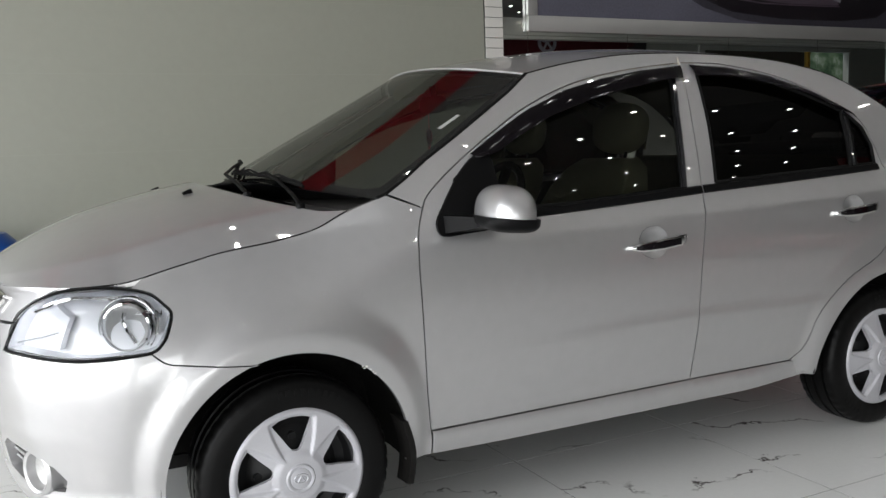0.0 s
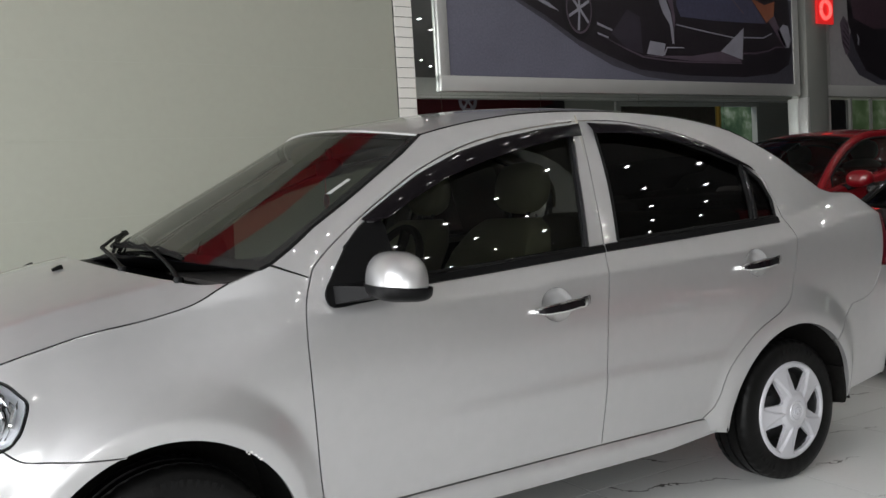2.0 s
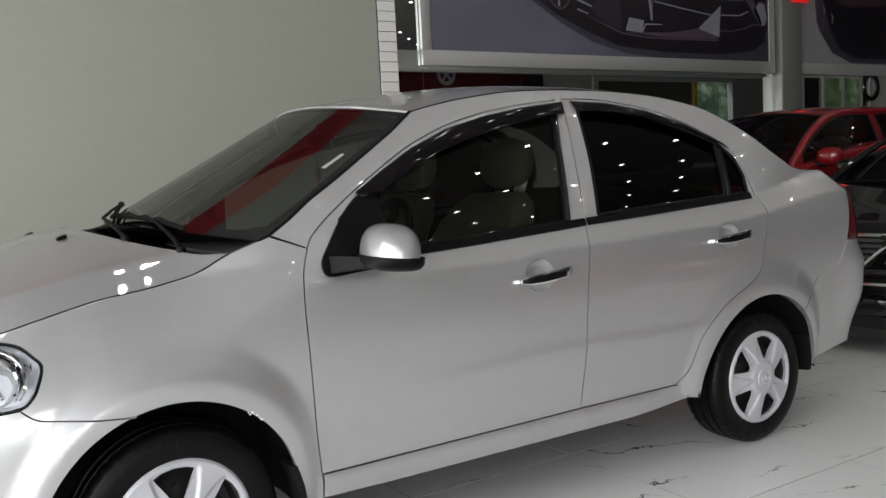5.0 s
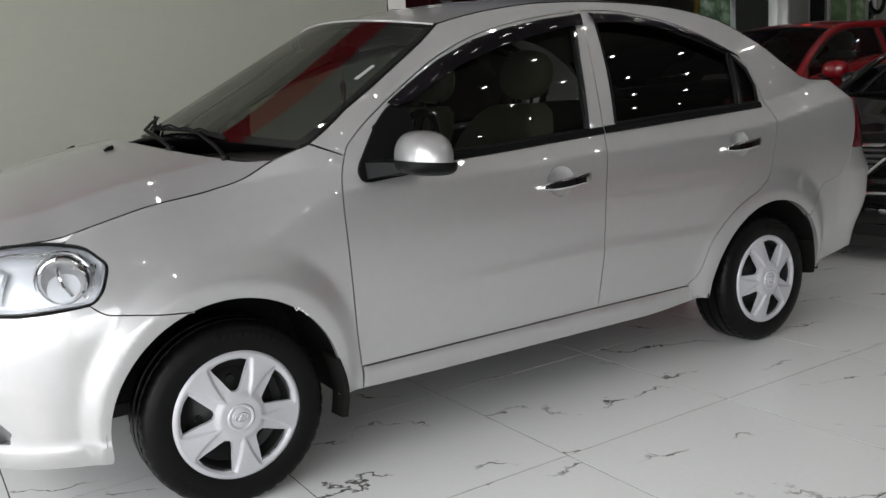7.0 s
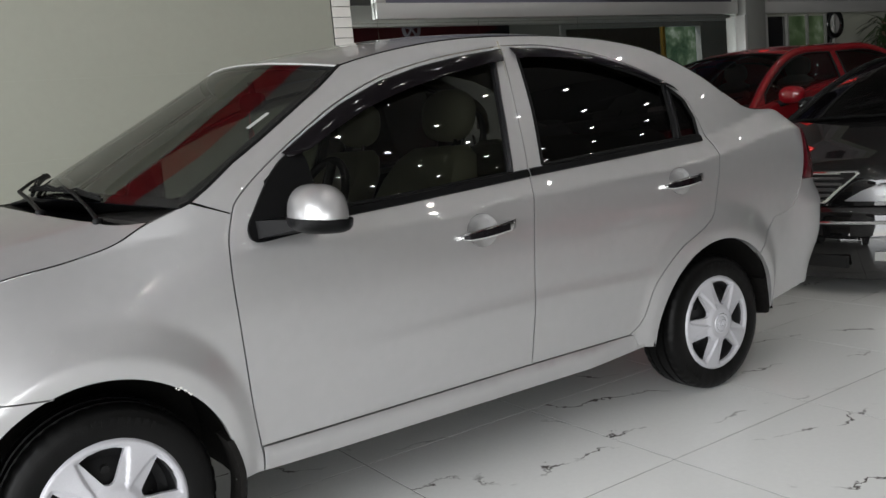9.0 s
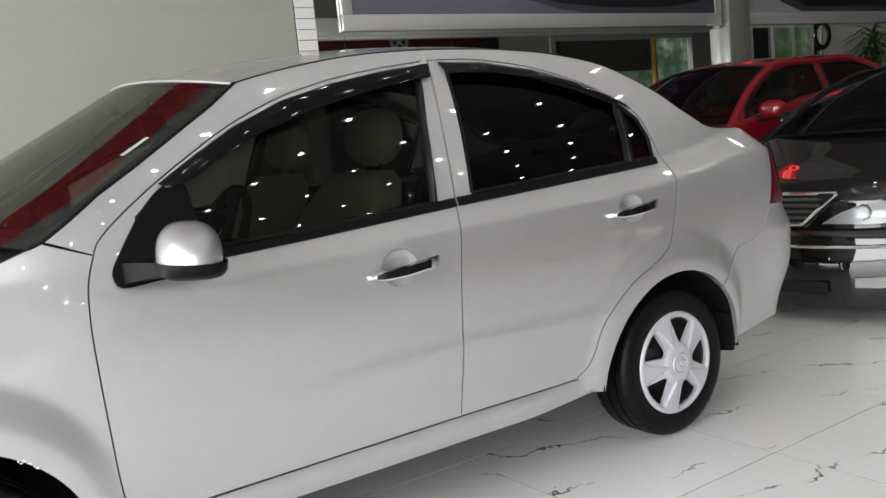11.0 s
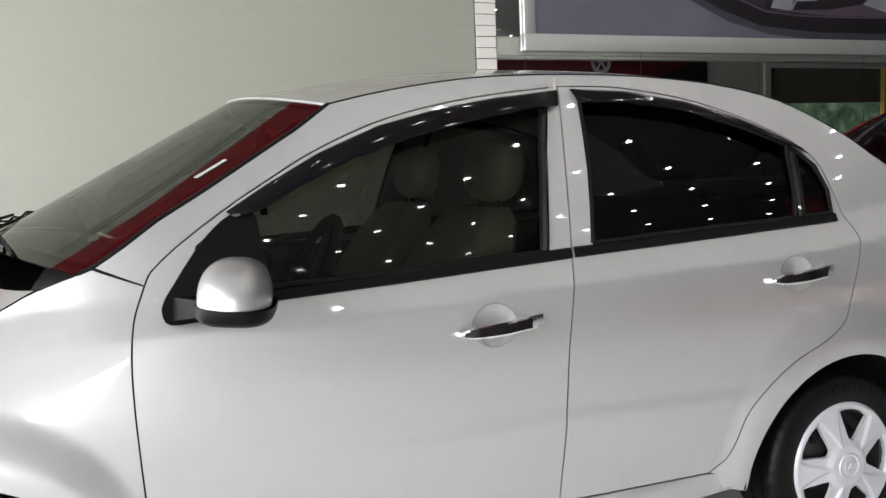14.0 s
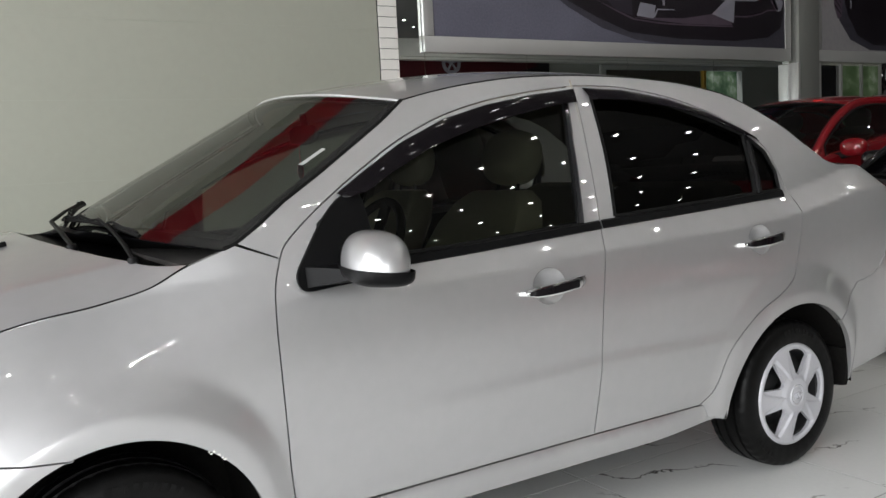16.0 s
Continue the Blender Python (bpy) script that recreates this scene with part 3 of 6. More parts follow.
# mirrored wall beside it, in sheets
mirror = thing("mirror_wall", "tall wall of mirror sheets with thin joints", "mirror", kind="structure", at=(0, Y_BACK, 0))
for a, b in ((3.705, 3.98), (3.984, 5.2), (5.204, 6.6), (6.604, 8.0), (8.004, 9.42)):
    part("mirror_sheet", boxed(a, -0.012, 0.02, b, -0.002, 2.24), MIRROR, mirror, smooth=False)
    part("mirror_sheet", boxed(a, -0.012, 2.244, b, -0.002, CEIL - 0.02), MIRROR, mirror, smooth=False)

# pillar between the posters
pil = thing("steel_pillar", "polished steel-clad pillar between two posters", "pillar", kind="structure", at=(9.45, Y_BACK, 0))
part("cladding", boxed(0.0, -0.14, 0, 0.42, -0.001, CEIL - 0.005, 0.012), PILLAR_STEEL, pil)
# reflected daylight on the pillar's edge, put in as a pale strip below the posters
part("edge_strip", boxed(-0.05, -0.16, 0, -0.001, -0.001, 2.25, 0.006), FRAME_SILVER, pil, "pale edge strip in place of reflected daylight")
sign = thing("red_sign", "glowing red sign panel with two pale rings", "sign", at=(9.63, Y_BACK - 0.15, 3.20))
part("backing", boxed(0, -0.03, 0.0, 0.34, -0.001, 0.62, 0.004), SIGN_RED, sign)
bm = bmesh.new()
tube(bm, [(0.17 + 0.10 * math.cos(a), -0.034, 0.18 + 0.11 * math.sin(a)) for a in np.linspace(0, 2 * math.pi, 28)], 0.026, 8)
tube(bm, [(0.17 + 0.10 * math.cos(a), -0.034, 0.47 + 0.11 * math.sin(a)) for a in np.linspace(0, 2 * math.pi, 28)], 0.026, 8)
part("lit_tube", bm, SIGN_STROKE, sign, "paler glowing rings")


# ---- posters on the wall ----
def poster(x0, x1, z0, z1, label, picture):
    """A framed poster; picture builds its flat shapes in (x, z)."""
    th = thing("framed_poster", label, "poster", "car posters", at=(x0, Y_BACK - 0.012, z0))
    w, h, b = x1 - x0, z1 - z0, 0.15
    bm = boxed(0, -0.052, 0, w, -0.005, b, 0.006)
    box(bm, 0, -0.052, h - b, w, -0.005, h, 0.006)
    box(bm, 0, -0.052, b + 0.0005, b * 0.75, -0.005, h - b - 0.0005, 0.006)
    box(bm, w - b * 0.75, -0.052, b + 0.0005, w, -0.005, h - b - 0.0005, 0.006)
    part("frame", bm, FRAME_SILVER, th, "wide pale silver frame")
    picture(th, w, h, b)
    return th


def flat_shape(th, name, pts, mat, layer, label=""):
    bm = bmesh.new()
    y = -0.04 - 0.0012 * layer
    vs = [bm.verts.new((x, y, z)) for x, z in pts]
    f = bm.faces.new(vs)
    bmesh.ops.triangulate(bm, faces=[f])
    return part(name, bm, mat, th, label, smooth=False)


def ellipse(cx, cz, rx, rz, n=28, a0=0, a1=360):
    return [(cx + rx * math.cos(radians(a)), cz + rz * math.sin(radians(a))) for a in np.linspace(a0, a1, n, endpoint=(a1 - a0) < 360)]


def sports_car_picture(th, w, h, b):
    s = b * 0.75
    flat_shape(th, "print", [(s, b), (w - s, b), (w - s, h - b), (s, h - b)], POSTER_GREY, 0, "grey asphalt print")
    flat_shape(th, "painted_shadow", [(0.85, 0.98), (1.35, 0.74), (1.80, 0.49), (2.25, 0.30), (2.75, 0.19), (3.2, 0.155), (5.32, 0.155), (5.32, 1.2), (0.9, 1.4)], POSTER_SHADE, 1)
    flat_shape(th, "painted_shadow", [(0.94, 0.98), (1.32, 0.81), (1.56, 0.68), (1.76, 0.57), (2.18, 0.41), (2.65, 0.27), (3.4, 0.22), (4.4, 0.22), (5.0, 0.28), (5.24, 0.40), (5.31, 0.62), (5.25, 1.3), (4.6, 1.95), (2.2, 2.0), (0.9, 1.6)], POSTER_DARK, 2)
    flat_shape(th, "painted_skirt", [(1.00, 1.10), (1.21, 1.00), (1.38, 0.94), (1.52, 0.86), (1.40, 0.89), (1.25, 0.95), (1.00, 1.06)], POSTER_SILVER, 3)
    flat_shape(th, "painted_flank", [(2.04, 0.77), (2.26, 0.70), (2.25, 0.68), (2.04, 0.74)], POSTER_SILVER, 4)
    flat_shape(th, "painted_flank", [(2.04, 0.66), (2.20, 0.615), (2.19, 0.60), (2.04, 0.64)], POSTER_SILVER, 4)
    flat_shape(th, "painted_flap", [(2.24, 0.66), (2.49, 0.93), (2.68, 0.86), (2.70, 0.45), (2.46, 0.50)], POSTER_FLAP, 4)
    flat_shape(th, "painted_lip", [(2.10, 0.62), (2.45, 0.485), (2.70, 0.405), (3.10, 0.375), (3.51, 0.37), (4.35, 0.38), (4.35, 0.395), (3.51, 0.385), (3.10, 0.39), (2.72, 0.42), (2.46, 0.50)], POSTER_MAUVE, 5)
    flat_shape(th, "painted_floor", [(2.72, 0.43), (3.51, 0.39), (4.34, 0.40), (4.30, 0.47), (3.98, 0.52), (3.5, 0.45)], POSTER_MAUVE, 4)
    flat_shape(th, "painted_lip", [(4.36, 0.42), (4.38, 0.50), (4.60, 0.505), (4.86, 0.55), (5.00, 0.60), (5.20, 0.61), (5.20, 0.625), (4.99, 0.615), (4.86, 0.565), (4.60, 0.52), (4.365, 0.515)], POSTER_MAUVE, 5)
    flat_shape(th, "painted_intake", [(2.76, 0.45), (2.82, 0.60), (3.06, 0.575), (3.02, 0.43)], POSTER_SILVER, 5)
    flat_shape(th, "painted_intake", [(3.01, 0.45), (3.08, 0.54), (3.34, 0.545), (3.37, 0.535), (3.09, 0.525), (3.04, 0.44)], POSTER_SILVER, 6)
    flat_shape(th, "painted_fin", [(3.98, 0.52), (4.40, 0.82), (4.36, 0.43)], POSTER_SILVER, 6)
    flat_shape(th, "painted_strut", [(2.94, 1.15), (3.06, 1.15), (3.16, 0.93), (3.20, 0.72), (3.20, 0.58), (3.17, 0.58), (3.14, 0.80), (3.04, 0.92)], POSTER_SILVER, 6)
    flat_shape(th, "painted_strut", [(3.09, 1.15), (3.19, 1.15), (3.23, 0.85), (3.205, 0.72), (3.17, 0.95)], POSTER_MAUVE, 7)
    flat_shape(th, "painted_bonnet", [(3.24, 1.6), (3.26, 1.02), (3.32, 0.90), (3.9, 0.88), (4.83, 0.89), (4.60, 1.12), (4.16, 1.6)], POSTER_BLUE, 5)
    flat_shape(th, "painted_crease", [(4.00, 1.30), (4.05, 1.30), (4.42, 1.00), (4.40, 0.99)], POSTER_MAUVE, 7)
    flat_shape(th, "painted_edge", [(3.24, 0.81), (3.7, 0.755), (4.22, 0.70), (4.22, 0.685), (3.7, 0.74), (3.24, 0.795)], POSTER_SILVER, 6)
    flat_shape(th, "painted_edge", [(4.39, 0.71), (4.75, 0.72), (4.92, 0.78), (4.93, 0.77), (4.76, 0.705), (4.39, 0.695)], POSTER_SILVER, 6)
    flat_shape(th, "painted_lamp", [(4.54, 1.20), (4.80, 1.12), (5.00, 1.18), (4.97, 1.00), (4.83, 0.90), (4.72, 1.02)], POSTER_ORANGE, 6)
    flat_shape(th, "painted_fin", [(4.86, 0.93), (4.98, 1.00), (5.20, 0.62), (5.14, 0.62)], POSTER_MAUVE, 7)
    flat_shape(th, "painted_fin", [(5.03, 0.80), (5.14, 0.90), (5.24, 0.88), (5.29, 0.70), (5.24, 0.61), (5.17, 0.60)], POSTER_SILVER, 7)
    # the wheel
    cx, cz = 1.79, 0.90
    flat_shape(th, "painted_wheel", ellipse(cx, cz, 0.235, 0.32), POSTER_TYRE, 6)
    flat_shape(th, "painted_wheel", ellipse(cx, cz, 0.180, 0.27), POSTER_MAUVE, 7)
    flat_shape(th, "painted_wheel", ellipse(cx, cz, 0.163, 0.248), POSTER_DARK, 8)
    for k in range(6):
        a = radians(80 + 60 * k)
        u, v = math.cos(a), math.sin(a)
        flat_shape(th, "painted_spoke", [(cx - 0.016 * v, cz + 0.022 * u), (cx + 0.155 * u - 0.022 * v, cz + 0.236 * v + 0.022 * u), (cx + 0.155 * u + 0.008 * v, cz + 0.236 * v - 0.008 * u), (cx + 0.010 * v, cz - 0.014 * u)], POSTER_SILVER, 9 + k % 2)


def second_car_picture(th, w, h, b):
    s = b * 0.75
    flat_shape(th, "print", [(s, b), (w - s, b), (w - s, h - b), (s, h - b)], POSTER_PALE, 0, "pale grey print")
    flat_shape(th, "painted_shadow", [(0.50, 0.55), (0.75, 0.30), (1.2, 0.17), (3.9, 0.17), (4.2, 0.7), (3.0, 1.2), (0.6, 0.9)], POSTER_SHADE, 1)
    flat_shape(th, "painted_car", [(0.52, 1.45), (0.54, 1.00), (0.70, 0.62), (0.92, 0.36), (1.3, 0.24), (3.4, 0.25), (3.9, 0.8), (3.6, 1.6), (2.8, 1.95), (0.9, 1.9)], POSTER_DARK, 2)
    flat_shape(th, "painted_bonnet", [(0.58, 1.45), (0.66, 1.06), (1.1, 0.94), (2.0, 1.0), (2.3, 1.3), (1.6, 1.7), (0.8, 1.75)], POSTER_WINE, 3)
    flat_shape(th, "painted_fin", [(0.72, 0.86), (0.78, 0.80), (0.77, 0.70), (0.735, 0.72), (0.75, 0.78)], POSTER_SILVER, 4)
    flat_shape(th, "painted_wheel", [(0.36, 0.98), (0.44, 1.08), (0.54, 1.00), (0.58, 0.80), (0.55, 0.60), (0.47, 0.56), (0.40, 0.70)], POSTER_MAUVE, 3)
    for k in range(5):
        z = 0.66 + 0.075 * k
        flat_shape(th, "painted_spoke", [(0.40 + 0.008 * k, z + 0.07), (0.42, z + 0.085), (0.55, z - 0.03), (0.54, z - 0.045)], POSTER_DARK, 4)


poster(3.96, 9.40, 2.28, 4.55, "framed poster of a dark low sports car on asphalt", sports_car_picture)
poster(9.92, 15.2, 2.28, 4.55, "framed poster of a dark sports car on pale ground", second_car_picture)

# posters on the wall across, which the mirror shows
for x0, x1, nm in ((8.5, 18.0, "a"), (-4.0, 6.0, "b")):
    th = thing("wall_poster", "dark red wall poster with a car", "poster", "posters across the hall", at=(x0, Y_FAR, 2.6))
    w = x1 - x0
    part("board", boxed(0, 0.002, 0, w, 0.05, 2.1, 0.01), POSTER_DARK, th)
    bm = bmesh.new()
    bm.faces.new([bm.verts.new((x, 0.056, z)) for x, z in ((w * 0.1, 1.35), (w * 0.35, 0.9), (w * 0.72, 1.0), (w * 0.95, 1.5), (w * 0.9, 2.0), (w * 0.3, 2.0))])
    part("painted_car", bm, POSTER_RED, th, smooth=False)
    for cx in (0.60,):
        bm = bmesh.new()
        lathe(bm, [(0.22, 0.06), (0.30, 0.065), (0.34, 0.06)], 32, "y", (w * cx, 0, 1.55))
        for k in range(5):
            a = radians(72 * k + 20)
            tube(bm, [(w * cx, 0.062, 1.55), (w * cx + 0.28 * math.cos(a), 0.062, 1.55 + 0.28 * math.sin(a))], 0.035, 6)
        part("painted_wheel", bm, POSTER_SILVER, th)

# the opening across the hall: frame, posts and trees outside
th = thing("garage_opening", "wide garage opening with steel posts", "opening", kind="structure", at=(OPEN[0], Y_FAR, 0))
bm = boxed(-0.1, 0.002, 0, 0.12, 0.1, OPEN[2] + 0.12)
box(bm, 0.1205, 0.002, OPEN[2] - 0.02, OPEN[1] - OPEN[0], 0.1, OPEN[2] + 0.12)
part("frame", bm, WALL_WHITE, th, smooth=False)
part("post", boxed(5.0, -0.1, 0, 5.12, 0.06, OPEN[2]), YELLOW_POST, th, "yellow painted post")
part("shutter_box", boxed(0.13, -0.2, 2.9, 4.9, -0.02, OPEN[2] - 0.03), WALL_DARK, th, "dark rolled shutter")
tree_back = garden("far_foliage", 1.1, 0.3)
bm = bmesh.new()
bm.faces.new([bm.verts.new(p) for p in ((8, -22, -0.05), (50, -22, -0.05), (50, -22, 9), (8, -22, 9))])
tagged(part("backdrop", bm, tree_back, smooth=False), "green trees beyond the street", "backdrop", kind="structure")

# ---- ceiling downlights ----
lamp = thing("downlight", "round recessed downlight in the ceiling", "ceiling lamp", "downlights", at=(-4.2, -10.4, CEIL))
part("ring", lathe(bmesh.new(), [(0.034, -0.001), (0.042, -0.012), (0.062, -0.010), (0.066, -0.001)], 16, "z"), LAMP_RING, lamp)
bm = bmesh.new()
bm.faces.new([bm.verts.new((0.033 * math.cos(radians(a)), 0.033 * math.sin(radians(a)), -0.006)) for a in range(0, -360, -36)])
part("lamp_disc", bm, LAMP_GLOW, lamp, "glowing warm white disc")
# rows run along the hall, each shifted against the last
for j in range(-6, 9):
    for i in range(-8, 12):
        pitch = 1.2 - 0.03 * max(0, min(j, 4))
        x, y = 4.69 - 0.28 * j + pitch * i, -3.30 - 0.055 * i - 0.84 * j
        if X_FRONT + 0.3 < x < 15.0 and y < 2.3 and not (x < 1.6 and (i + 2 * j) % 5) and not (x > 9.5 and (i + j) % 2):
            copy_thing(lamp, pose(x, y, CEIL))

# ---- plant, window panes and the blue drum by the wall ----
def leafy_plant(at, tall):
    th = thing("potted_dracaena", "spiky dracaena with arching leaves in a pale pot", "plant", at=at)
    part("pot", lathe(bmesh.new(), [(0.0, 0.0), (0.17, 0.0), (0.24, 0.42), (0.26, 0.45), (0.23, 0.45), (0.21, 0.40), (0.0, 0.40)], 28, "z"), POT, th)
    part("trunk", tube(bmesh.new(), [(0, 0, 0.38), (0.02, 0.01, 0.9), (-0.02, 0, tall)], [0.05, 0.04, 0.03], 8), TRUNK, th)
    rnd = random.Random(4)
    bm = bmesh.new()
    for k in range(130):
        z0 = tall - rnd.random() * 0.55
        a, lift, ln = rnd.random() * 6.283, rnd.uniform(0.1, 1.2), rnd.uniform(0.35, 0.62)
        d = Vector((math.cos(a), math.sin(a), 0))
        sidev = Vector((-math.sin(a), math.cos(a), 0))
        rows = []
        for i in range(5):
            t = i / 4
            p = Vector((0, 0, z0)) + d * ln * t * math.cos(lift * (1 - t)) + Vector((0, 0, ln * (math.sin(lift) * t - 0.75 * t * t)))
            wd = 0.022 * (1 - t) ** 0.6 + 0.002
            rows.append((bm.verts.new(p - sidev * wd), bm.verts.new(p + sidev * wd)))
        for r0, r1 in zip(rows, rows[1:]):
            bm.faces.new((r0[0], r0[1], r1[1], r1[0]))
    part("leaves", bm, LEAF, th)
    return th


leafy_plant((12.25, 3.85, 0), 2.10)
win = thing("window_1", "window panes with green trees and dark blinds", "window", kind="structure", at=(9.885, Y_BACK, 0.7))
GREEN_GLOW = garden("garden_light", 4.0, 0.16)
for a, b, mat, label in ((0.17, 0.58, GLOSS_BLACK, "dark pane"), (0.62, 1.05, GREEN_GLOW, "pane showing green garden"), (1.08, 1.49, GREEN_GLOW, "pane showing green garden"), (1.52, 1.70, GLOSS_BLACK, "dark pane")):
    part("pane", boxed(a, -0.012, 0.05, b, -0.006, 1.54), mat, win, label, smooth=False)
for a, b, mat in ((0.0, 0.15, FRAME_SILVER), (0.585, 0.615, PILLAR_STEEL), (1.055, 1.075, PILLAR_STEEL), (1.495, 1.515, PILLAR_STEEL), (1.705, 1.74, PILLAR_STEEL)):
    part("window_frame", boxed(a, -0.05, 0, b, -0.002, 1.56), mat, win, smooth=False)

drum = thing("blue_drum", "blue plastic drum standing by the wall", "drum", at=(-0.93, 3.62, 0))
part("body", lathe(bmesh.new(), [(0.0, 0.0), (0.24, 0.0), (0.27, 0.04), (0.28, 0.25), (0.29, 0.27), (0.29, 0.31), (0.28, 0.33), (0.28, 0.56), (0.27, 0.64), (0.20, 0.71), (0.0, 0.72)], 40, "z"), BLUE_PLASTIC, drum)
part("cap", lathe(bmesh.new(), [(0.0, 0.76), (0.05, 0.76), (0.055, 0.70)], 20, "z", (0.08, 0, 0)), GLOSS_BLACK, drum)

ring = thing("round_wall_ornament", "black round ring ornament on the wall", "ornament", at=(11.62, Y_BACK - 0.02, 2.12))
part("ring", lathe(bmesh.new(), [(0.13, 0.0), (0.14, -0.03), (0.20, -0.035), (0.22, 0.0)], 36, "y"), GLOSS_BLACK, ring)
part("face", lathe(bmesh.new(), [(0.0, -0.012), (0.15, -0.010)], 36, "y"), FRAME_SILVER, ring)

# ---- the silver saloon: outlines on its side, as (run, height) ----
GAP_FRONT = [(0.436, 1.030), (0.408, 0.955), (0.397, 0.868), (0.396, 0.768), (0.400, 0.66), (0.406, 0.55), (0.414, 0.448), (0.430, 0.341)]
GAP_SPLIT = [(1.468, 0.345), (1.471, 0.484), (1.475, 0.575), (1.479, 0.648), (1.487, 0.776), (1.508, 0.90), (1.524, 0.992), (1.532, 1.036), (1.564, 1.248), (1.614, 1.490)]
FRAME_FRONT = [(0.436, 1.030), (0.456, 1.064), (0.524, 1.120), (0.632, 1.192), (0.748, 1.260), (0.876, 1.328), (1.048, 1.396), (1.224, 1.440), (1.408, 1.469), (1.614, 1.490)]
FRAME_REAR = [(1.614, 1.490), (1.72, 1.490), (1.828, 1.484), (2.032, 1.450), (2.212, 1.393), (2.352, 1.328), (2.420, 1.285), (2.468, 1.232), (2.490, 1.156), (2.508, 1.078)]
DOOR_REAR = [(2.508, 1.078), (2.530, 1.016), (2.523, 0.965), (2.480, 0.85), (2.440, 0.765), (2.362, 0.712), (2.216, 0.646), (2.085, 0.532), (2.036, 0.415), (2.010, 0.372), (1.965, 0.343)]
DITCH = [(0.928, 1.447), (1.04, 1.472), (1.176, 1.496), (1.356, 1.518), (1.544, 1.527), (1.744, 1.527), (1.956, 1.518), (2.176, 1.494), (2.396, 1.440), (2.596, 1.335), (2.72, 1.245), (2.82, 1.182), (2.93, 1.155)]
SCREEN_EDGE = [(0.30, 1.066), (0.33, 1.077), (0.395, 1.118), (0.475, 1.174), (0.585, 1.236), (0.72, 1.316), (0.835, 1.384), (0.928, 1.447)]
BUMPER_GAP = [(-0.380, 0.700), (-0.352, 0.677), (-0.324, 0.666), (-0.256, 0.657), (-0.196, 0.649), (-0.136, 0.643), (-0.108, 0.640)]
LIGHT = [(-0.874, 0.704), (-0.864, 0.735), (-0.855, 0.765), (-0.846, 0.795), (-0.802, 0.829), (-0.74, 0.853), (-0.66, 0.862), (-0.562, 0.864), (-0.445, 0.857), (-0.372, 0.846), (-0.332, 0.818), (-0.315, 0.795), (-0.328, 0.755), (-0.345, 0.725), (-0.380, 0.700), (-0.485, 0.695), (-0.575, 0.692), (-0.665, 0.695), (-0.76, 0.700), (-0.84, 0.702)]
TAIL_LAMP = [(3.085, 0.832), (3.105, 0.90), (3.125, 0.97), (3.15, 1.04), (3.20, 1.085), (3.30, 1.09), (3.42, 1.07), (3.50, 0.95), (3.42, 0.845), (3.28, 0.832)]
BUMPER_REAR_GAP = [(3.060, 0.832), (2.995, 0.735), (2.92, 0.700), (2.85, 0.690)]
GAP_FRONT, FRAME_FRONT, FRAME_REAR, DOOR_REAR, DITCH, GAP_SPLIT = (smooth(k) for k in (GAP_FRONT, FRAME_FRONT, FRAME_REAR, DOOR_REAR, DITCH, GAP_SPLIT))
BUMPER_GAP, BUMPER_REAR_GAP = smooth(BUMPER_GAP), smooth(BUMPER_REAR_GAP)
LIGHT_REAR = smooth(LIGHT[8:15])
LIGHT, TAIL_LAMP = smooth(LIGHT, 4, True), smooth(TAIL_LAMP, 3, True)
ARCH_F = (-0.012, 0.300, 0.357)
ARCH_R = (2.464, 0.283, 0.367)
FRONT_GLASS = [(0.60, 1.000), (1.03, 1.012), (1.447, 1.032), (1.470, 1.15), (1.505, 1.30), (1.552, 1.452), (1.40, 1.440), (1.224, 1.412), (1.048, 1.366), (0.876, 1.298), (0.748, 1.228), (0.632, 1.158), (0.560, 1.106), (0.54, 1.03)]
REAR_GLASS = [(1.602, 1.046), (1.97, 1.062), (2.325, 1.074), (2.345, 1.16), (2.366, 1.298), (2.34, 1.312), (2.212, 1.362), (2.032, 1.421), (1.828, 1.454), (1.672, 1.460), (1.640, 1.25)]
QUARTER_GLASS = [(2.352, 1.078), (2.465, 1.082), (2.472, 1.15), (2.447, 1.228), (2.384, 1.284), (2.372, 1.20)]
SAIL = smooth([(0.468, 0.968), (0.475, 0.995), (0.496, 1.025), (0.535, 1.078), (0.582, 1.133), (0.640, 1.178), (0.695, 1.182), (0.706, 1.10), (0.712, 0.990), (0.66, 0.955), (0.56, 0.945), (0.485, 0.942)], 3, True)

saloon = thing("silver_saloon_car", "silver four-door saloon car with smoked rain visors and silver hub caps", "car", "cars in the showroom")


def both(make):
    """Build a part for the left and the right side."""
    return [make(flip) for flip in (False, True)]


def mirrored(bm, flip):
    return flipped(bm) if flip else bm


def on_side(line, gap=0.03, off=0.0):
    d = dense(line, gap, close=False)
    return [tuple(p) for p in side(d[:, 0], d[:, 1], off)]


# the side windows lie on one even curve
pane_w = curve((0.4, 0.792), (1.54, 0.787), (2.6, 0.764))


def pane_f(s, z, off=0.0):
    s, z = np.asarray(s, float), np.asarray(z, float)
    up = z - (0.969 + 0.0405 * s)
    return np.stack([s, -(pane_w(s) - 0.30 * up - 0.32 * up ** 2 + off), z], -1)


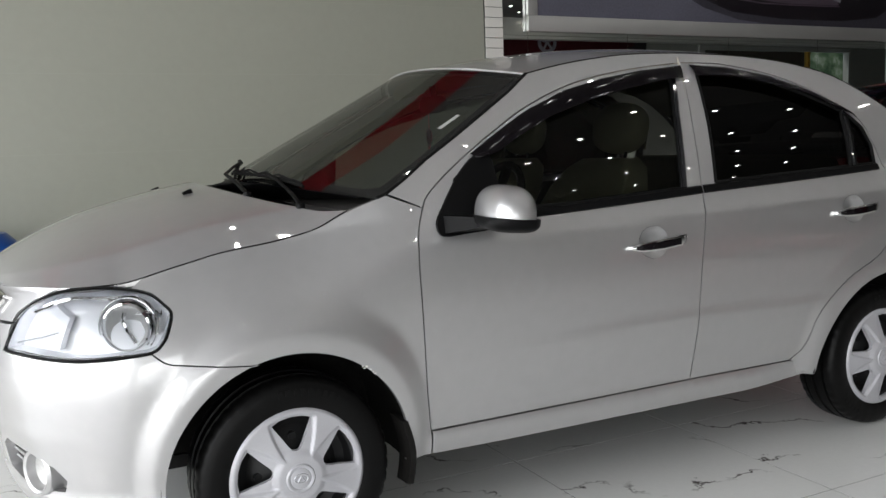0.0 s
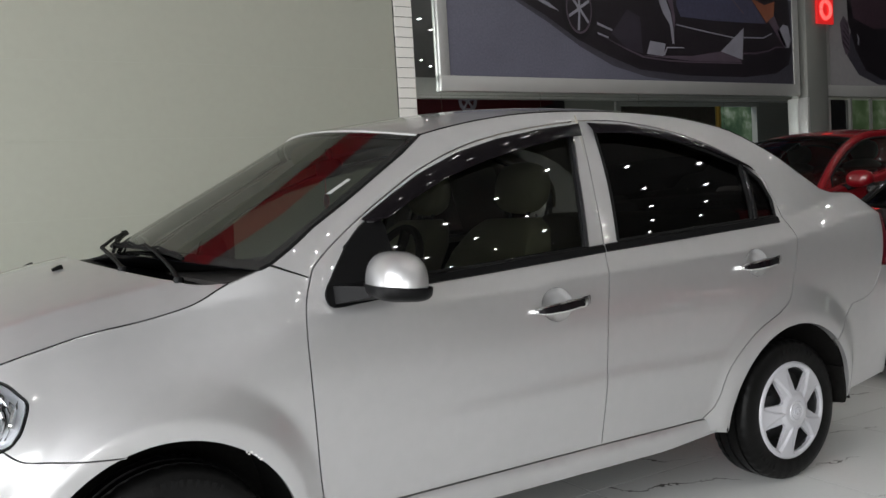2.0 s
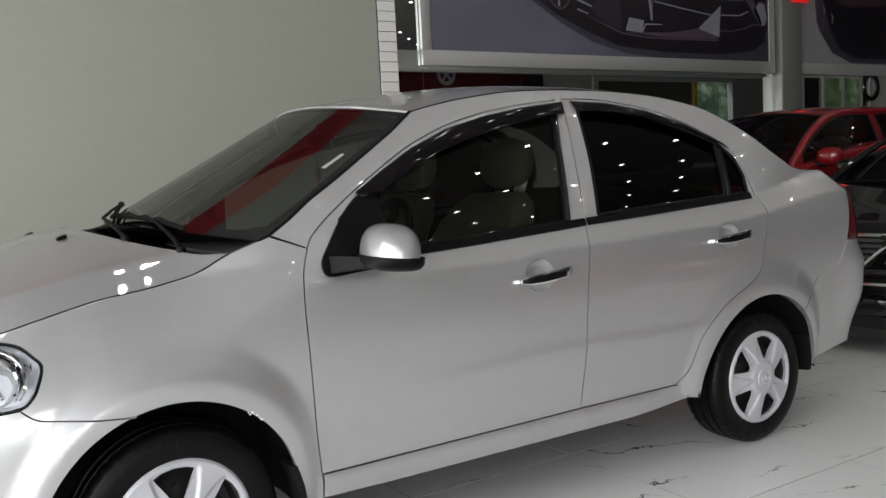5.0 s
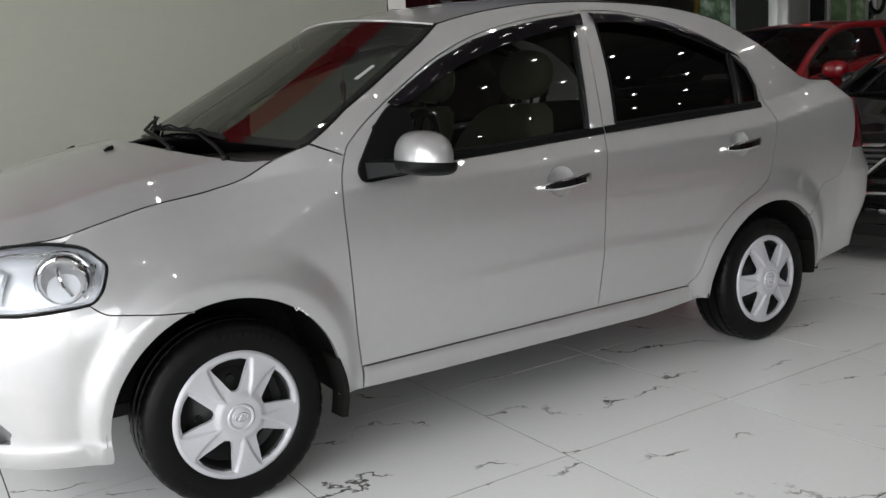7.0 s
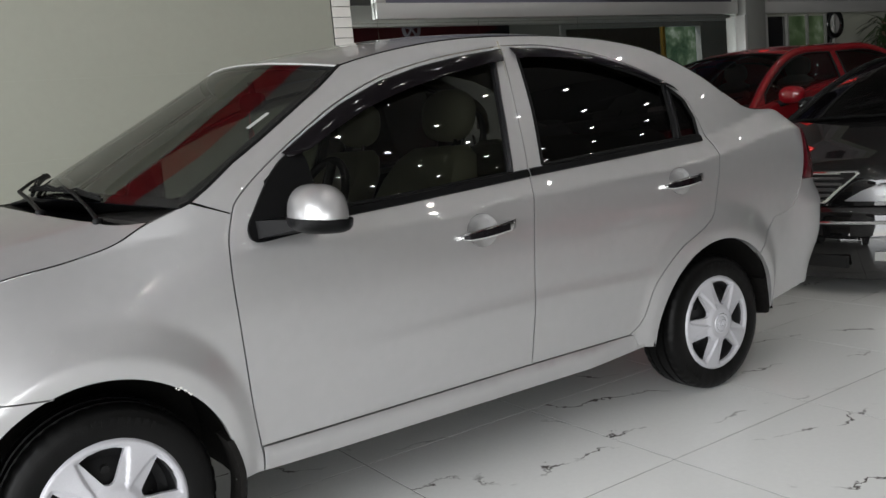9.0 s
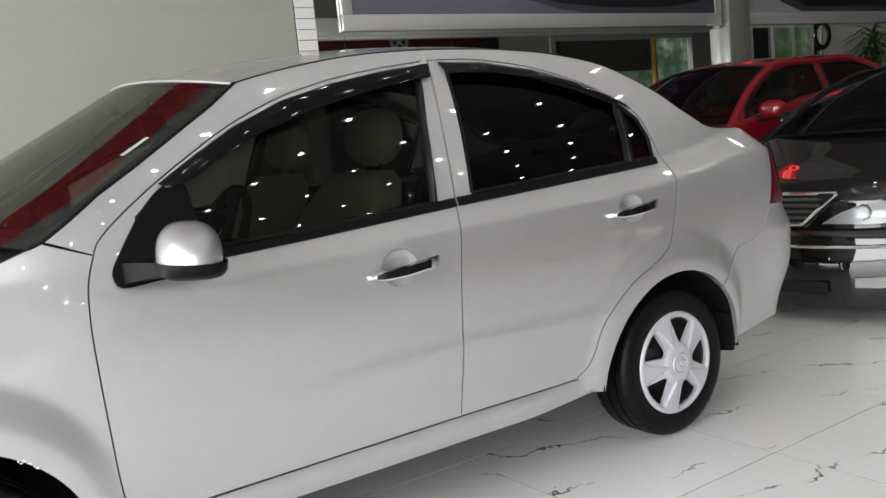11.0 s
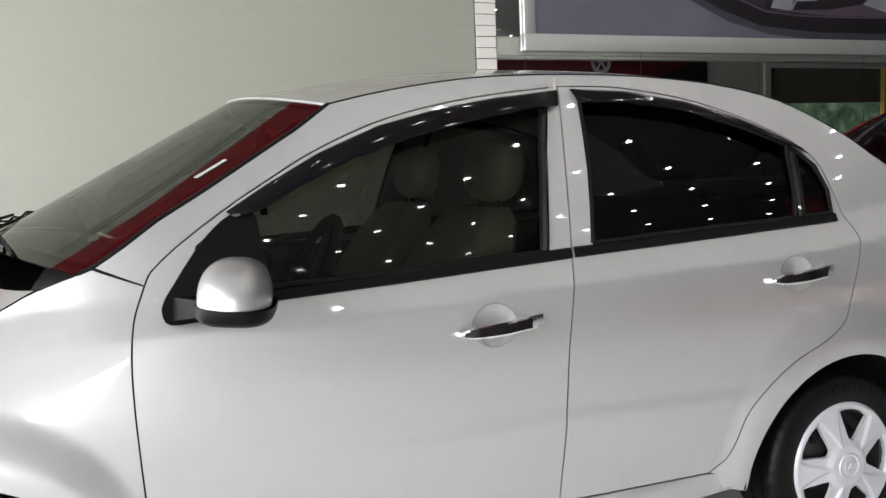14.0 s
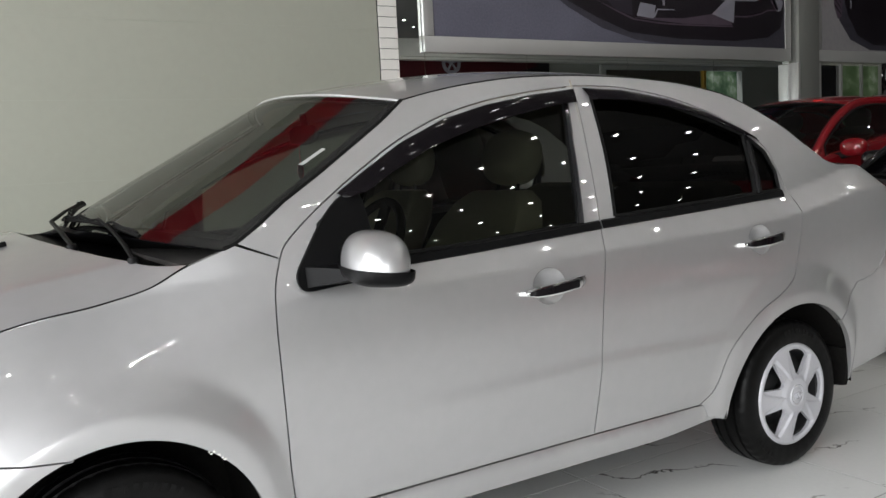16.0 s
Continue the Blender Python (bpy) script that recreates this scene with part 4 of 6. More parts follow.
# body side with pillars, roof rail and rear wing in one
trunk_line = [(2.93, 1.155), (3.05, 1.152), (3.18, 1.128), (3.21, 1.095)]
body_side = (SCREEN_EDGE[1:2] + FRAME_FRONT + FRAME_REAR[1:] + DOOR_REAR[1:] + [(1.99, 0.335), (2.02, 0.272), (2.096, 0.27)]
             + arc(*ARCH_R, 182, 47, 26) + BUMPER_REAR_GAP[::-1] + [(3.098, 0.95), (3.132, 1.03), (3.185, 1.088)] + trunk_line[::-1] + DITCH[::-1][1:] + SCREEN_EDGE[::-1][1:-2])
both(lambda fl: sheet("body_side", body_side, side, SILVER, saloon, gap=0.015, depth=0.03, flip=fl))
fender = (GAP_FRONT + [(0.432, 0.30), (0.432, 0.262)] + arc(*ARCH_F, -6, 105.6, 26) + BUMPER_GAP[::-1][1:] + LIGHT_REAR[::-1][1:] + [(-0.445, 0.858)]
          + [(s, float(top_z(s)) - 0.002) for s in (-0.40, -0.30, -0.20, -0.10, 0.0, 0.08, 0.14, 0.18, 0.21)] + [(0.265, 1.053), (0.328, 1.074)])
both(lambda fl: sheet("front_wing", fender, side, SILVER, saloon, gap=0.014, depth=0.02, flip=fl))
sill = [(0.434, 0.3385), (0.434, 0.262), (0.7, 0.257), (1.2, 0.255), (1.75, 0.253), (2.050, 0.270), (2.030, 0.335), (1.95, 0.3415), (1.468, 0.3435)]
both(lambda fl: sheet("sill", sill, side, SILVER, saloon, gap=0.03, depth=0.05, lift=-0.0015, flip=fl))


def bowl(cx, cz, rx, rz, deep):
    def f(u, v, off=0.0):
        q = np.clip(1 - ((u - cx) / rx) ** 2 - ((v - cz) / rz) ** 2, 0, 1)
        return side(u, v, off - deep * q ** 0.6 - 0.0005)
    return f


def handle(flip, a, b, parent, lock):
    """Chrome pull with a dark inlay, standing off over its cup."""
    n = 28
    bm, bi = bmesh.new(), bmesh.new()
    secs, ins = [], []
    for i in range(n + 1):
        t = i / n
        s, z = a[0] + (b[0] - a[0]) * t, a[1] + (b[1] - a[1]) * t
        stand = 0.012 + 0.028 * math.sin(math.pi * min(max((t * 1.06 - 0.03), 0), 1)) ** 0.55
        hgt = (0.0135 + 0.006 * math.sin(math.pi * t) + (0.003 if t > 0.75 else 0)) * (0.45 + 0.55 * min(1, t / 0.12))
        p = side(s, z, stand)
        q = side(s, z, stand + 0.006)
        secs.append([(p[0], p[1] + 0.011, z - hgt), (p[0], p[1] - 0.003, z - hgt * 0.9), (q[0], q[1], z - hgt * 0.4), (q[0], q[1], z + hgt * 0.4), (p[0], p[1] - 0.003, z + hgt * 0.9), (p[0], p[1] + 0.011, z + hgt)])
        if 0.03 < t < 0.84:
            k = side(s, z, stand + 0.0078)
            ins.append([(k[0], k[1], z - hgt * 0.62), (k[0], k[1], z + hgt * 0.60)])
    loft(bm, secs)
    if lock:
        c = side(a[0] + (b[0] - a[0]) * 0.91, a[1] + (b[1] - a[1]) * 0.91, 0.024)
        lathe(bm, [(0.0, 0.0), (0.008, 0.0), (0.0095, 0.004)], 16, "y", (c[0], c[1], c[2]))
    ob = part("door_handle", mirrored(bm, flip), CHROME, parent, "chrome door handle")
    for lo, hi in zip(ins, ins[1:]):
        bi.faces.new([bi.verts.new(p) for p in (lo[0], hi[0], hi[1], lo[1])])
    bmesh.ops.remove_doubles(bi, verts=bi.verts, dist=1e-5)
    inlay = mirrored(bi, flip)
    me = bpy.data.meshes.new("inlay")
    inlay.to_mesh(me)
    inlay.free()
    part("handle_inlay", me, SMOKE, parent, "dark reflecting handle inlay")


def visor(flip, top, low, parent):
    """A smoked rain visor: a curved strip that stands off at its lower edge."""
    n = 60
    ta, la = dense(top, 0.01, False), dense(low, 0.01, False)
    ta = ta[np.linspace(0, len(ta) - 1, n).astype(int)]
    la = la[np.linspace(0, len(la) - 1, n).astype(int)]
    bm = bmesh.new()
    rows = []
    for i in range(n):
        e = min(1.0, min(i, n - 1 - i) / 2.5)
        row = []
        for k, (t, off) in enumerate(((0, 0.003), (0.06, 0.012), (0.35, 0.024), (0.7, 0.031), (0.97, 0.031), (1.0, 0.028), (0.97, 0.024), (0.5, 0.020))):
            q = ta[i] * (1 - t) + la[i] * t
            row.append(bm.verts.new(side(q[0], q[1], 0.003 + (off - 0.003) * (0.35 + 0.65 * e))))
        rows.append(row)
    for a, b in zip(rows, rows[1:]):
        for k in range(len(a) - 1):
            bm.faces.new((a[k], a[k + 1], b[k + 1], b[k]))
    bm.faces.new(rows[0])
    bm.faces.new(rows[-1][::-1])
    part("rain_visor", mirrored(bm, flip), SMOKE, parent, "smoked acrylic rain visor")


def seal_ring(line, flip, parent, radius=0.009, off=-0.005, close=True, mat=SEAL, name="window_seal"):
    pts = on_side(line + line[:1] if close else line, 0.03, off)
    part(name, mirrored(tube(bmesh.new(), pts, radius, 6), flip), mat, parent)


def belt_strip(line, flip, parent):
    d = dense(line, 0.03, False)
    bm = bmesh.new()
    secs = []
    for s, z in d:
        a, b, c, e = side(s, z - 0.013, 0.001), side(s, z - 0.010, 0.008), side(s, z + 0.012, 0.008), side(s, z + 0.021, -0.014)
        secs.append([a, b, c, e])
    loft(bm, secs, closed=True)
    part("belt_moulding", mirrored(bm, flip), BLACK_TRIM, parent, "black belt moulding")


front_door_line = GAP_FRONT[::-1][:-1] + FRAME_FRONT + GAP_SPLIT[::-1][1:]
rear_door_line = GAP_SPLIT + FRAME_REAR[1:] + DOOR_REAR[1:]
FH, RH = ((1.172, 0.850), (1.406, 0.867)), ((2.160, 0.902), (2.392, 0.919))
CUP_F, CUP_R = (1.276, 0.862, 0.062, 0.054), (2.268, 0.913, 0.060, 0.052)
VF_TOP = [(0.632, 1.186), (0.748, 1.252), (0.876, 1.319), (1.048, 1.386), (1.224, 1.429), (1.408, 1.459), (1.606, 1.480)]
VF_LOW = [(0.650, 1.172), (0.715, 1.186), (0.800, 1.230), (0.960, 1.300), (1.130, 1.350), (1.310, 1.391), (1.50, 1.424), (1.590, 1.432)]
VR_TOP = [(1.648, 1.483), (1.828, 1.476), (2.030, 1.443), (2.212, 1.387), (2.340, 1.330), (2.430, 1.276)]
VR_LOW = [(1.660, 1.440), (1.810, 1.437), (2.012, 1.409), (2.176, 1.368), (2.300, 1.316), (2.426, 1.268)]


def front_door(fl):
    cup = ellipse(CUP_F[0], CUP_F[1], CUP_F[2], CUP_F[3], 36)
    d = sheet("front_door", front_door_line, side, SILVER, saloon, holes=(FRONT_GLASS, cup), gap=0.02, depth=0.02, flip=fl)
    sheet("handle_cup", cup, bowl(*CUP_F, 0.026), SILVER, d, gap=0.009, inset=-0.001, depth=0, flip=fl)
    sheet("window_pane", FRONT_GLASS, pane_f, GLASS_FRONT, d, gap=0.06, inset=-0.012, depth=0, flip=fl, lift=-0.012, label="lightly tinted front window")
    seal_ring(FRONT_GLASS, fl, d)
    belt_strip([(0.70, 0.984), (1.03, 0.999), (1.527, 1.026)], fl, d)
    visor(fl, VF_TOP, VF_LOW, d)
    handle(fl, *FH, d, not fl)
    sheet("mirror_sail", SAIL, side, BLACK_TRIM, d, gap=0.03, depth=0.012, lift=0.010, inset=0, flip=fl, label="black plastic mirror base")
    # run channel along the rear edge of the window
    seal_ring([(1.452, 1.036), (1.475, 1.15), (1.509, 1.30), (1.553, 1.44)], fl, d, 0.011, 0.0, False, GLOSS_BLACK, "window_channel")
    return d


def rear_door(fl):
    cup = ellipse(CUP_R[0], CUP_R[1], CUP_R[2], CUP_R[3], 36)
    d = sheet("rear_door", rear_door_line, side, SILVER, saloon, holes=(REAR_GLASS, QUARTER_GLASS, cup), gap=0.015, depth=0.02, flip=fl)
    sheet("handle_cup", cup, bowl(*CUP_R, 0.026), SILVER, d, gap=0.009, inset=-0.001, depth=0, flip=fl)
    sheet("window_pane", REAR_GLASS, pane_f, GLASS_REAR, d, gap=0.06, inset=-0.012, depth=0, flip=fl, lift=-0.012, label="dark tinted rear window")
    sheet("quarter_pane", QUARTER_GLASS, pane_f, GLASS_REAR, d, gap=0.05, inset=-0.006, depth=0, flip=fl, lift=-0.008)
    seal_ring(REAR_GLASS, fl, d)
    seal_ring(QUARTER_GLASS, fl, d, 0.007, 0.0)
    seal_ring([(2.337, 1.075), (2.352, 1.16), (2.370, 1.295)], fl, d, 0.010, 0.0, False, GLOSS_BLACK, "window_divider")
    belt_strip([(1.538, 1.027), (1.97, 1.045), (2.475, 1.068)], fl, d)
    visor(fl, VR_TOP, VR_LOW, d)
    handle(fl, *RH, d, False)
    return d


both(front_door)
both(rear_door)

# dark shell behind the gaps
shell = ([(-0.40, 0.70), (-0.30, 0.69)] + arc(-0.012, 0.30, 0.385, 112, -4, 20) + [(0.40, 0.275), (2.05, 0.275)] + arc(2.464, 0.283, 0.395, 180, 0, 24)
         + [(2.95, 0.30), (3.2, 0.42), (3.2, 0.95), (2.9, 1.06), (2.47, 1.03), (1.5, 0.985), (0.6, 0.955), (0.42, 0.985), (0.2, 0.99), (0.0, 0.93), (-0.3, 0.86)])
both(lambda fl: sheet("inner_shell", shell, side, DARK, saloon, gap=0.08, inset=0, depth=0, lift=-0.05, flip=fl))


# inner faces of pillars and rails
def pillar_trim(fl):
    bm = bmesh.new()
    for line, r in ((GAP_SPLIT[-9:], 0.045), (FRAME_FRONT[4:], 0.022), (FRAME_REAR[:-4], 0.022)):
        tube(bm, on_side(line, 0.05, -0.045), r, 6, 0.5)
    part("pillar_trim", mirrored(bm, fl), TRIM_BEIGE, saloon, "beige inner pillar trim")


both(pillar_trim)


# ---- roof, screens, bonnet, boot ----
def wide(line, bow_x, bow_z, power=2.0):
    """A surface across the car between a line on the left side and its mirror image; bow gives the middle's shift along the line."""
    d = dense(line, 0.02, False)
    run = np.linspace(0, 1, len(d))
    L = side(d[:, 0], d[:, 1])
    bx, bz = curve(*bow_x), curve(*bow_z)

    def f(u, v, off=0.0):
        x, y, z = (np.interp(u, run, L[:, i]) for i in range(3))
        m = 1 - np.abs(v) ** power
        return np.stack([x + bx(u) * m, y * v, z + bz(u) * m + off], -1)
    return f


def square(u0, u1, v0, v1, n=1):
    return [(u0, v0), (u1, v0), (u1, v1), (u0, v1)]


roof_line = DITCH[:37]
roof_f = wide(roof_line, ((0, -0.17), (0.3, -0.04), (0.7, 0.02), (1, 0.10)), ((0, 0.058), (0.4, 0.058), (1, 0.05)), 2.1)
roof = sheet("roof", square(0, 1, -1, 1), roof_f, SILVER, saloon, gap=0.05, inset=0.0, depth=0.012)
both(lambda fl: part("roof_moulding", mirrored(tube(bmesh.new(), on_side(DITCH[:41], 0.03, -0.0015), 0.0026, 6), fl), SEAL, saloon, "black roof ditch moulding"))
fit = np.polyfit([p[0] for p in SCREEN_EDGE], [p[1] for p in SCREEN_EDGE], 2)
SCREEN_LINE = [(float(x), float(np.polyval(fit, x))) for x in np.linspace(0.30, 0.928, 20)]
screen_f = wide(SCREEN_LINE, ((0, -0.26), (1, -0.17)), ((0, 0.055), (1, 0.058)), 2.0)
screen = sheet("windscreen", square(0, 1, -1, 1), screen_f, GLASS_SCREEN, saloon, gap=0.05, inset=0.0, depth=0, label="laminated windscreen with a sticker")
# black ceramic border and edge seal
for v0, v1, u0, u1 in ((0.955, 1.0, 0.0, 1.0), (-1.0, -0.955, 0.0, 1.0), (-0.955, 0.955, 0.0, 0.055), (-0.955, 0.955, 0.965, 1.0)):
    sheet("screen_border", square(u0, u1, v0, v1), screen_f, GLOSS_BLACK, screen, gap=0.04, inset=0, depth=0, lift=-0.003)
both(lambda fl: part("screen_seal", mirrored(tube(bmesh.new(), on_side(SCREEN_EDGE, 0.03, -0.002), 0.006, 6), fl), SEAL, screen))
part("header_seal", tube(bmesh.new(), [tuple(screen_f(np.array([1.0]), np.array([v]))[0]) for v in np.linspace(-1, 1, 30)], 0.004, 6), FRAME_SILVER, screen)
sheet("screen_sticker", [(0.505, 0.890), (0.56, 0.896), (0.62, 0.902), (0.62, 0.921), (0.56, 0.916), (0.505, 0.911)], screen_f, WHITE_STICKER, screen, gap=0.03, inset=0, depth=0, lift=0.003, label="small white windscreen sticker")
rear_line = [(2.596, 1.335), (2.72, 1.245), (2.82, 1.182), (2.90, 1.158)]
rear_f = wide(rear_line, ((0, 0.10), (1, 0.16)), ((0, 0.05), (1, 0.02)), 2.0)
sheet("rear_window", square(0, 1, -1, 1), rear_f, GLASS_REAR, saloon, gap=0.06, inset=0, depth=0)
boot_line = [(2.905, 1.158), (3.05, 1.152), (3.18, 1.128), (3.30, 1.105), (3.42, 1.07)]
boot_f = wide(boot_line, ((0, 0.16), (0.5, 0.12), (1, 0.03)), ((0, 0.02), (1, 0.02)), 2.6)
sheet("boot_lid", square(0, 1, -1, 1), boot_f, SILVER, saloon, gap=0.06, inset=0.001, depth=0.012)

# bonnet: a crowned skin over its plan outline, with a soft fold near each edge
EDGE_S = np.linspace(-1.30, 0.21, 150)
EDGE = side(EDGE_S, top_z(EDGE_S))
EDGE_X, EDGE_W, EDGE_Z = EDGE[:, 0], -EDGE[:, 1], EDGE[:, 2]
crown = curve((-0.80, 0.874), (-0.55, 1.003), (-0.30, 1.0775), (-0.05, 1.1235), (0.21, 1.154))


def bonnet_f(x, v, off=0.0):
    x, v = np.asarray(x, float), np.asarray(v, float)
    c, e, w = crown(x), np.interp(x, EDGE_X, EDGE_Z), np.interp(x, EDGE_X, EDGE_W)
    a = np.abs(v)
    fold = 0.82
    inner, outer = 0.60 * (a / fold) ** 2.0, 0.60 + (a - fold) * 2.222
    t = step(fold - 0.05, fold + 0.05, a)
    return np.stack([x, v * w, c - (c - e) * (inner * (1 - t) + outer * t) + off], -1)


def bonnet_rear(v):
    return 0.21 - 0.31 * (1 - np.abs(v) ** 2.2562)


rear_v = np.linspace(0.997, -0.997, 61)
bonnet_plan = [(float(bonnet_rear(v)), float(v)) for v in rear_v] + [(x, -0.997) for x in np.linspace(0.17, -0.70, 30)] + [(-0.735, -0.9), (-0.755, -0.5), (-0.76, 0.0), (-0.755, 0.5), (-0.735, 0.9)] + [(x, 0.997) for x in np.linspace(-0.70, 0.17, 30)]
bonnet = sheet("bonnet", bonnet_plan, bonnet_f, SILVER, saloon, gap=0.03, inset=0, depth=0.016)
# added black line along the bonnet gap, standing in for the shade inside it
both(lambda fl: part("bonnet_gap_shade", mirrored(tube(bmesh.new(), [tuple(p - np.array([0, 0, 0.001])) for p in EDGE[60:]], 0.0022, 6), fl), SEAL, saloon))
for v, x in ((-0.345, -0.157), (0.345, -0.190)):
    c = bonnet_f(np.array([x]), np.array([v]))[0]
    y, z = c[1], c[2]
    bm = bmesh.new()
    loft(bm, [[(x - 0.016, y - 0.013, z - 0.01), (x - 0.016, y + 0.013, z - 0.01), (x + 0.016, y + 0.012, z - 0.01), (x + 0.016, y - 0.012, z - 0.01)],
              [(x - 0.015, y - 0.012, z + 0.004), (x - 0.015, y + 0.012, z + 0.004), (x + 0.014, y + 0.010, z + 0.010), (x + 0.014, y - 0.010, z + 0.010)],
              [(x + 0.000, y - 0.007, z + 0.011), (x + 0.000, y + 0.007, z + 0.011), (x + 0.012, y + 0.006, z + 0.014), (x + 0.012, y - 0.006, z + 0.014)]])
    part("washer_nozzle", bm, BLACK_TRIM, bonnet, "small black washer nozzle")

# cowl panel between bonnet and windscreen, with wipers
bm = bmesh.new()
vv = np.linspace(-1.0, 1.0, 41)
A = bonnet_f(bonnet_rear(vv) - 0.012, vv * 0.99, -0.012)
B = screen_f(np.full(41, 0.03), vv, -0.006)
rows = [[bm.verts.new(tuple(A[i] * (1 - t) + B[i] * t - np.array([0, 0, 0.010 * math.sin(math.pi * t)]))) for t in (0, 0.25, 0.5, 0.75, 1)] for i in range(41)]
for a, b in zip(rows, rows[1:]):
    for k in range(4):
        bm.faces.new((a[k], a[k + 1], b[k + 1], b[k]))
cowl = part("cowl_panel", bm, BLACK_TRIM, saloon, "black plastic cowl panel")


def wiper(pivot, elbow, head, tip_a, tip_b):
    """Arm from a pivot on the cowl to the middle of its blade, which lies along the foot of the glass."""
    p, q, h, a, b = (Vector(k) for k in (pivot, elbow, head, tip_a, tip_b))
    bm = bmesh.new()
    lathe(bm, [(0.0, 0.006), (0.012, 0.006), (0.015, 0.0), (0.015, -0.02)], 16, "z", tuple(p))
    tube(bm, [p, p.lerp(q, 0.5) + Vector((0, 0, 0.004)), q], [0.007, 0.007, 0.006], 8, 1.0)
    tube(bm, [q, q.lerp(h, 0.5) + Vector((0, 0, 0.004)), h], [0.006, 0.005, 0.0045], 8)
    w = part("wiper", bm, BLACK_TRIM, saloon, "black windscreen wiper")
    bm = bmesh.new()
    tube(bm, [a.lerp(b, t) + Vector((0, 0, -0.002 + 0.012 * math.sin(math.pi * t))) for t in np.linspace(0, 1, 14)], 0.0058, 6)
    for t0, t1, lift in ((0.02, 0.20, 0.012), (0.16, 0.36, 0.016), (0.08, 0.52, 0.026), (0.32, 0.68, 0.022), (0.50, 0.92, 0.026), (0.64, 0.84, 0.016), (0.80, 0.98, 0.012)):
        m = (t0 + t1) / 2
        tube(bm, [a.lerp(b, t0) + Vector((0, 0, 0.006)), a.lerp(b, m) + Vector((-0.004, 0, 0.6 * lift + 0.008)), a.lerp(b, t1) + Vector((0, 0, 0.006))], 0.0036, 6)
    part("wiper_blade", bm, SEAL, w)


wiper((0.112, -0.600, 1.050), (0.108, -0.47, 1.098), (0.098, -0.27, 1.146), (0.040, -0.03, 1.142), (0.152, -0.51, 1.104))
wiper((0.000, -0.405, 1.084), (-0.012, -0.16, 1.142), (0.106, 0.10, 1.179), (0.033, -0.10, 1.126), (0.180, 0.40, 1.172))

# ---- front end ----
FOG = [(-0.69, 0.318), (-0.672, 0.352), (-0.71, 0.385), (-0.82, 0.418), (-0.96, 0.43), (-1.02, 0.40), (-1.03, 0.33), (-0.92, 0.315), (-0.78, 0.312)]
bumper = BUMPER_GAP[:] + arc(*ARCH_F, 105.9, 187, 22)[1:] + [(-0.370, 0.228), (-0.55, 0.235), (-0.80, 0.23), (-1.2, 0.232), (-1.375, 0.233), (-1.375, 0.755), (-1.15, 0.762), (-0.95, 0.768), (-0.868, 0.771), (-0.867, 0.735), (-0.880, 0.701), (-0.84, 0.698), (-0.76, 0.696), (-0.665, 0.691), (-0.575, 0.688), (-0.485, 0.691)]


def bumper_f(s, z, off=0.0):
    lip = 0.007 * (1 - step(0.285, 0.315, z))
    roll = 0.003 * np.exp(-((z - 0.47) / 0.03) ** 2) * (1 - step(-0.80, -0.45, s))
    return side(s, z, off + lip + roll)


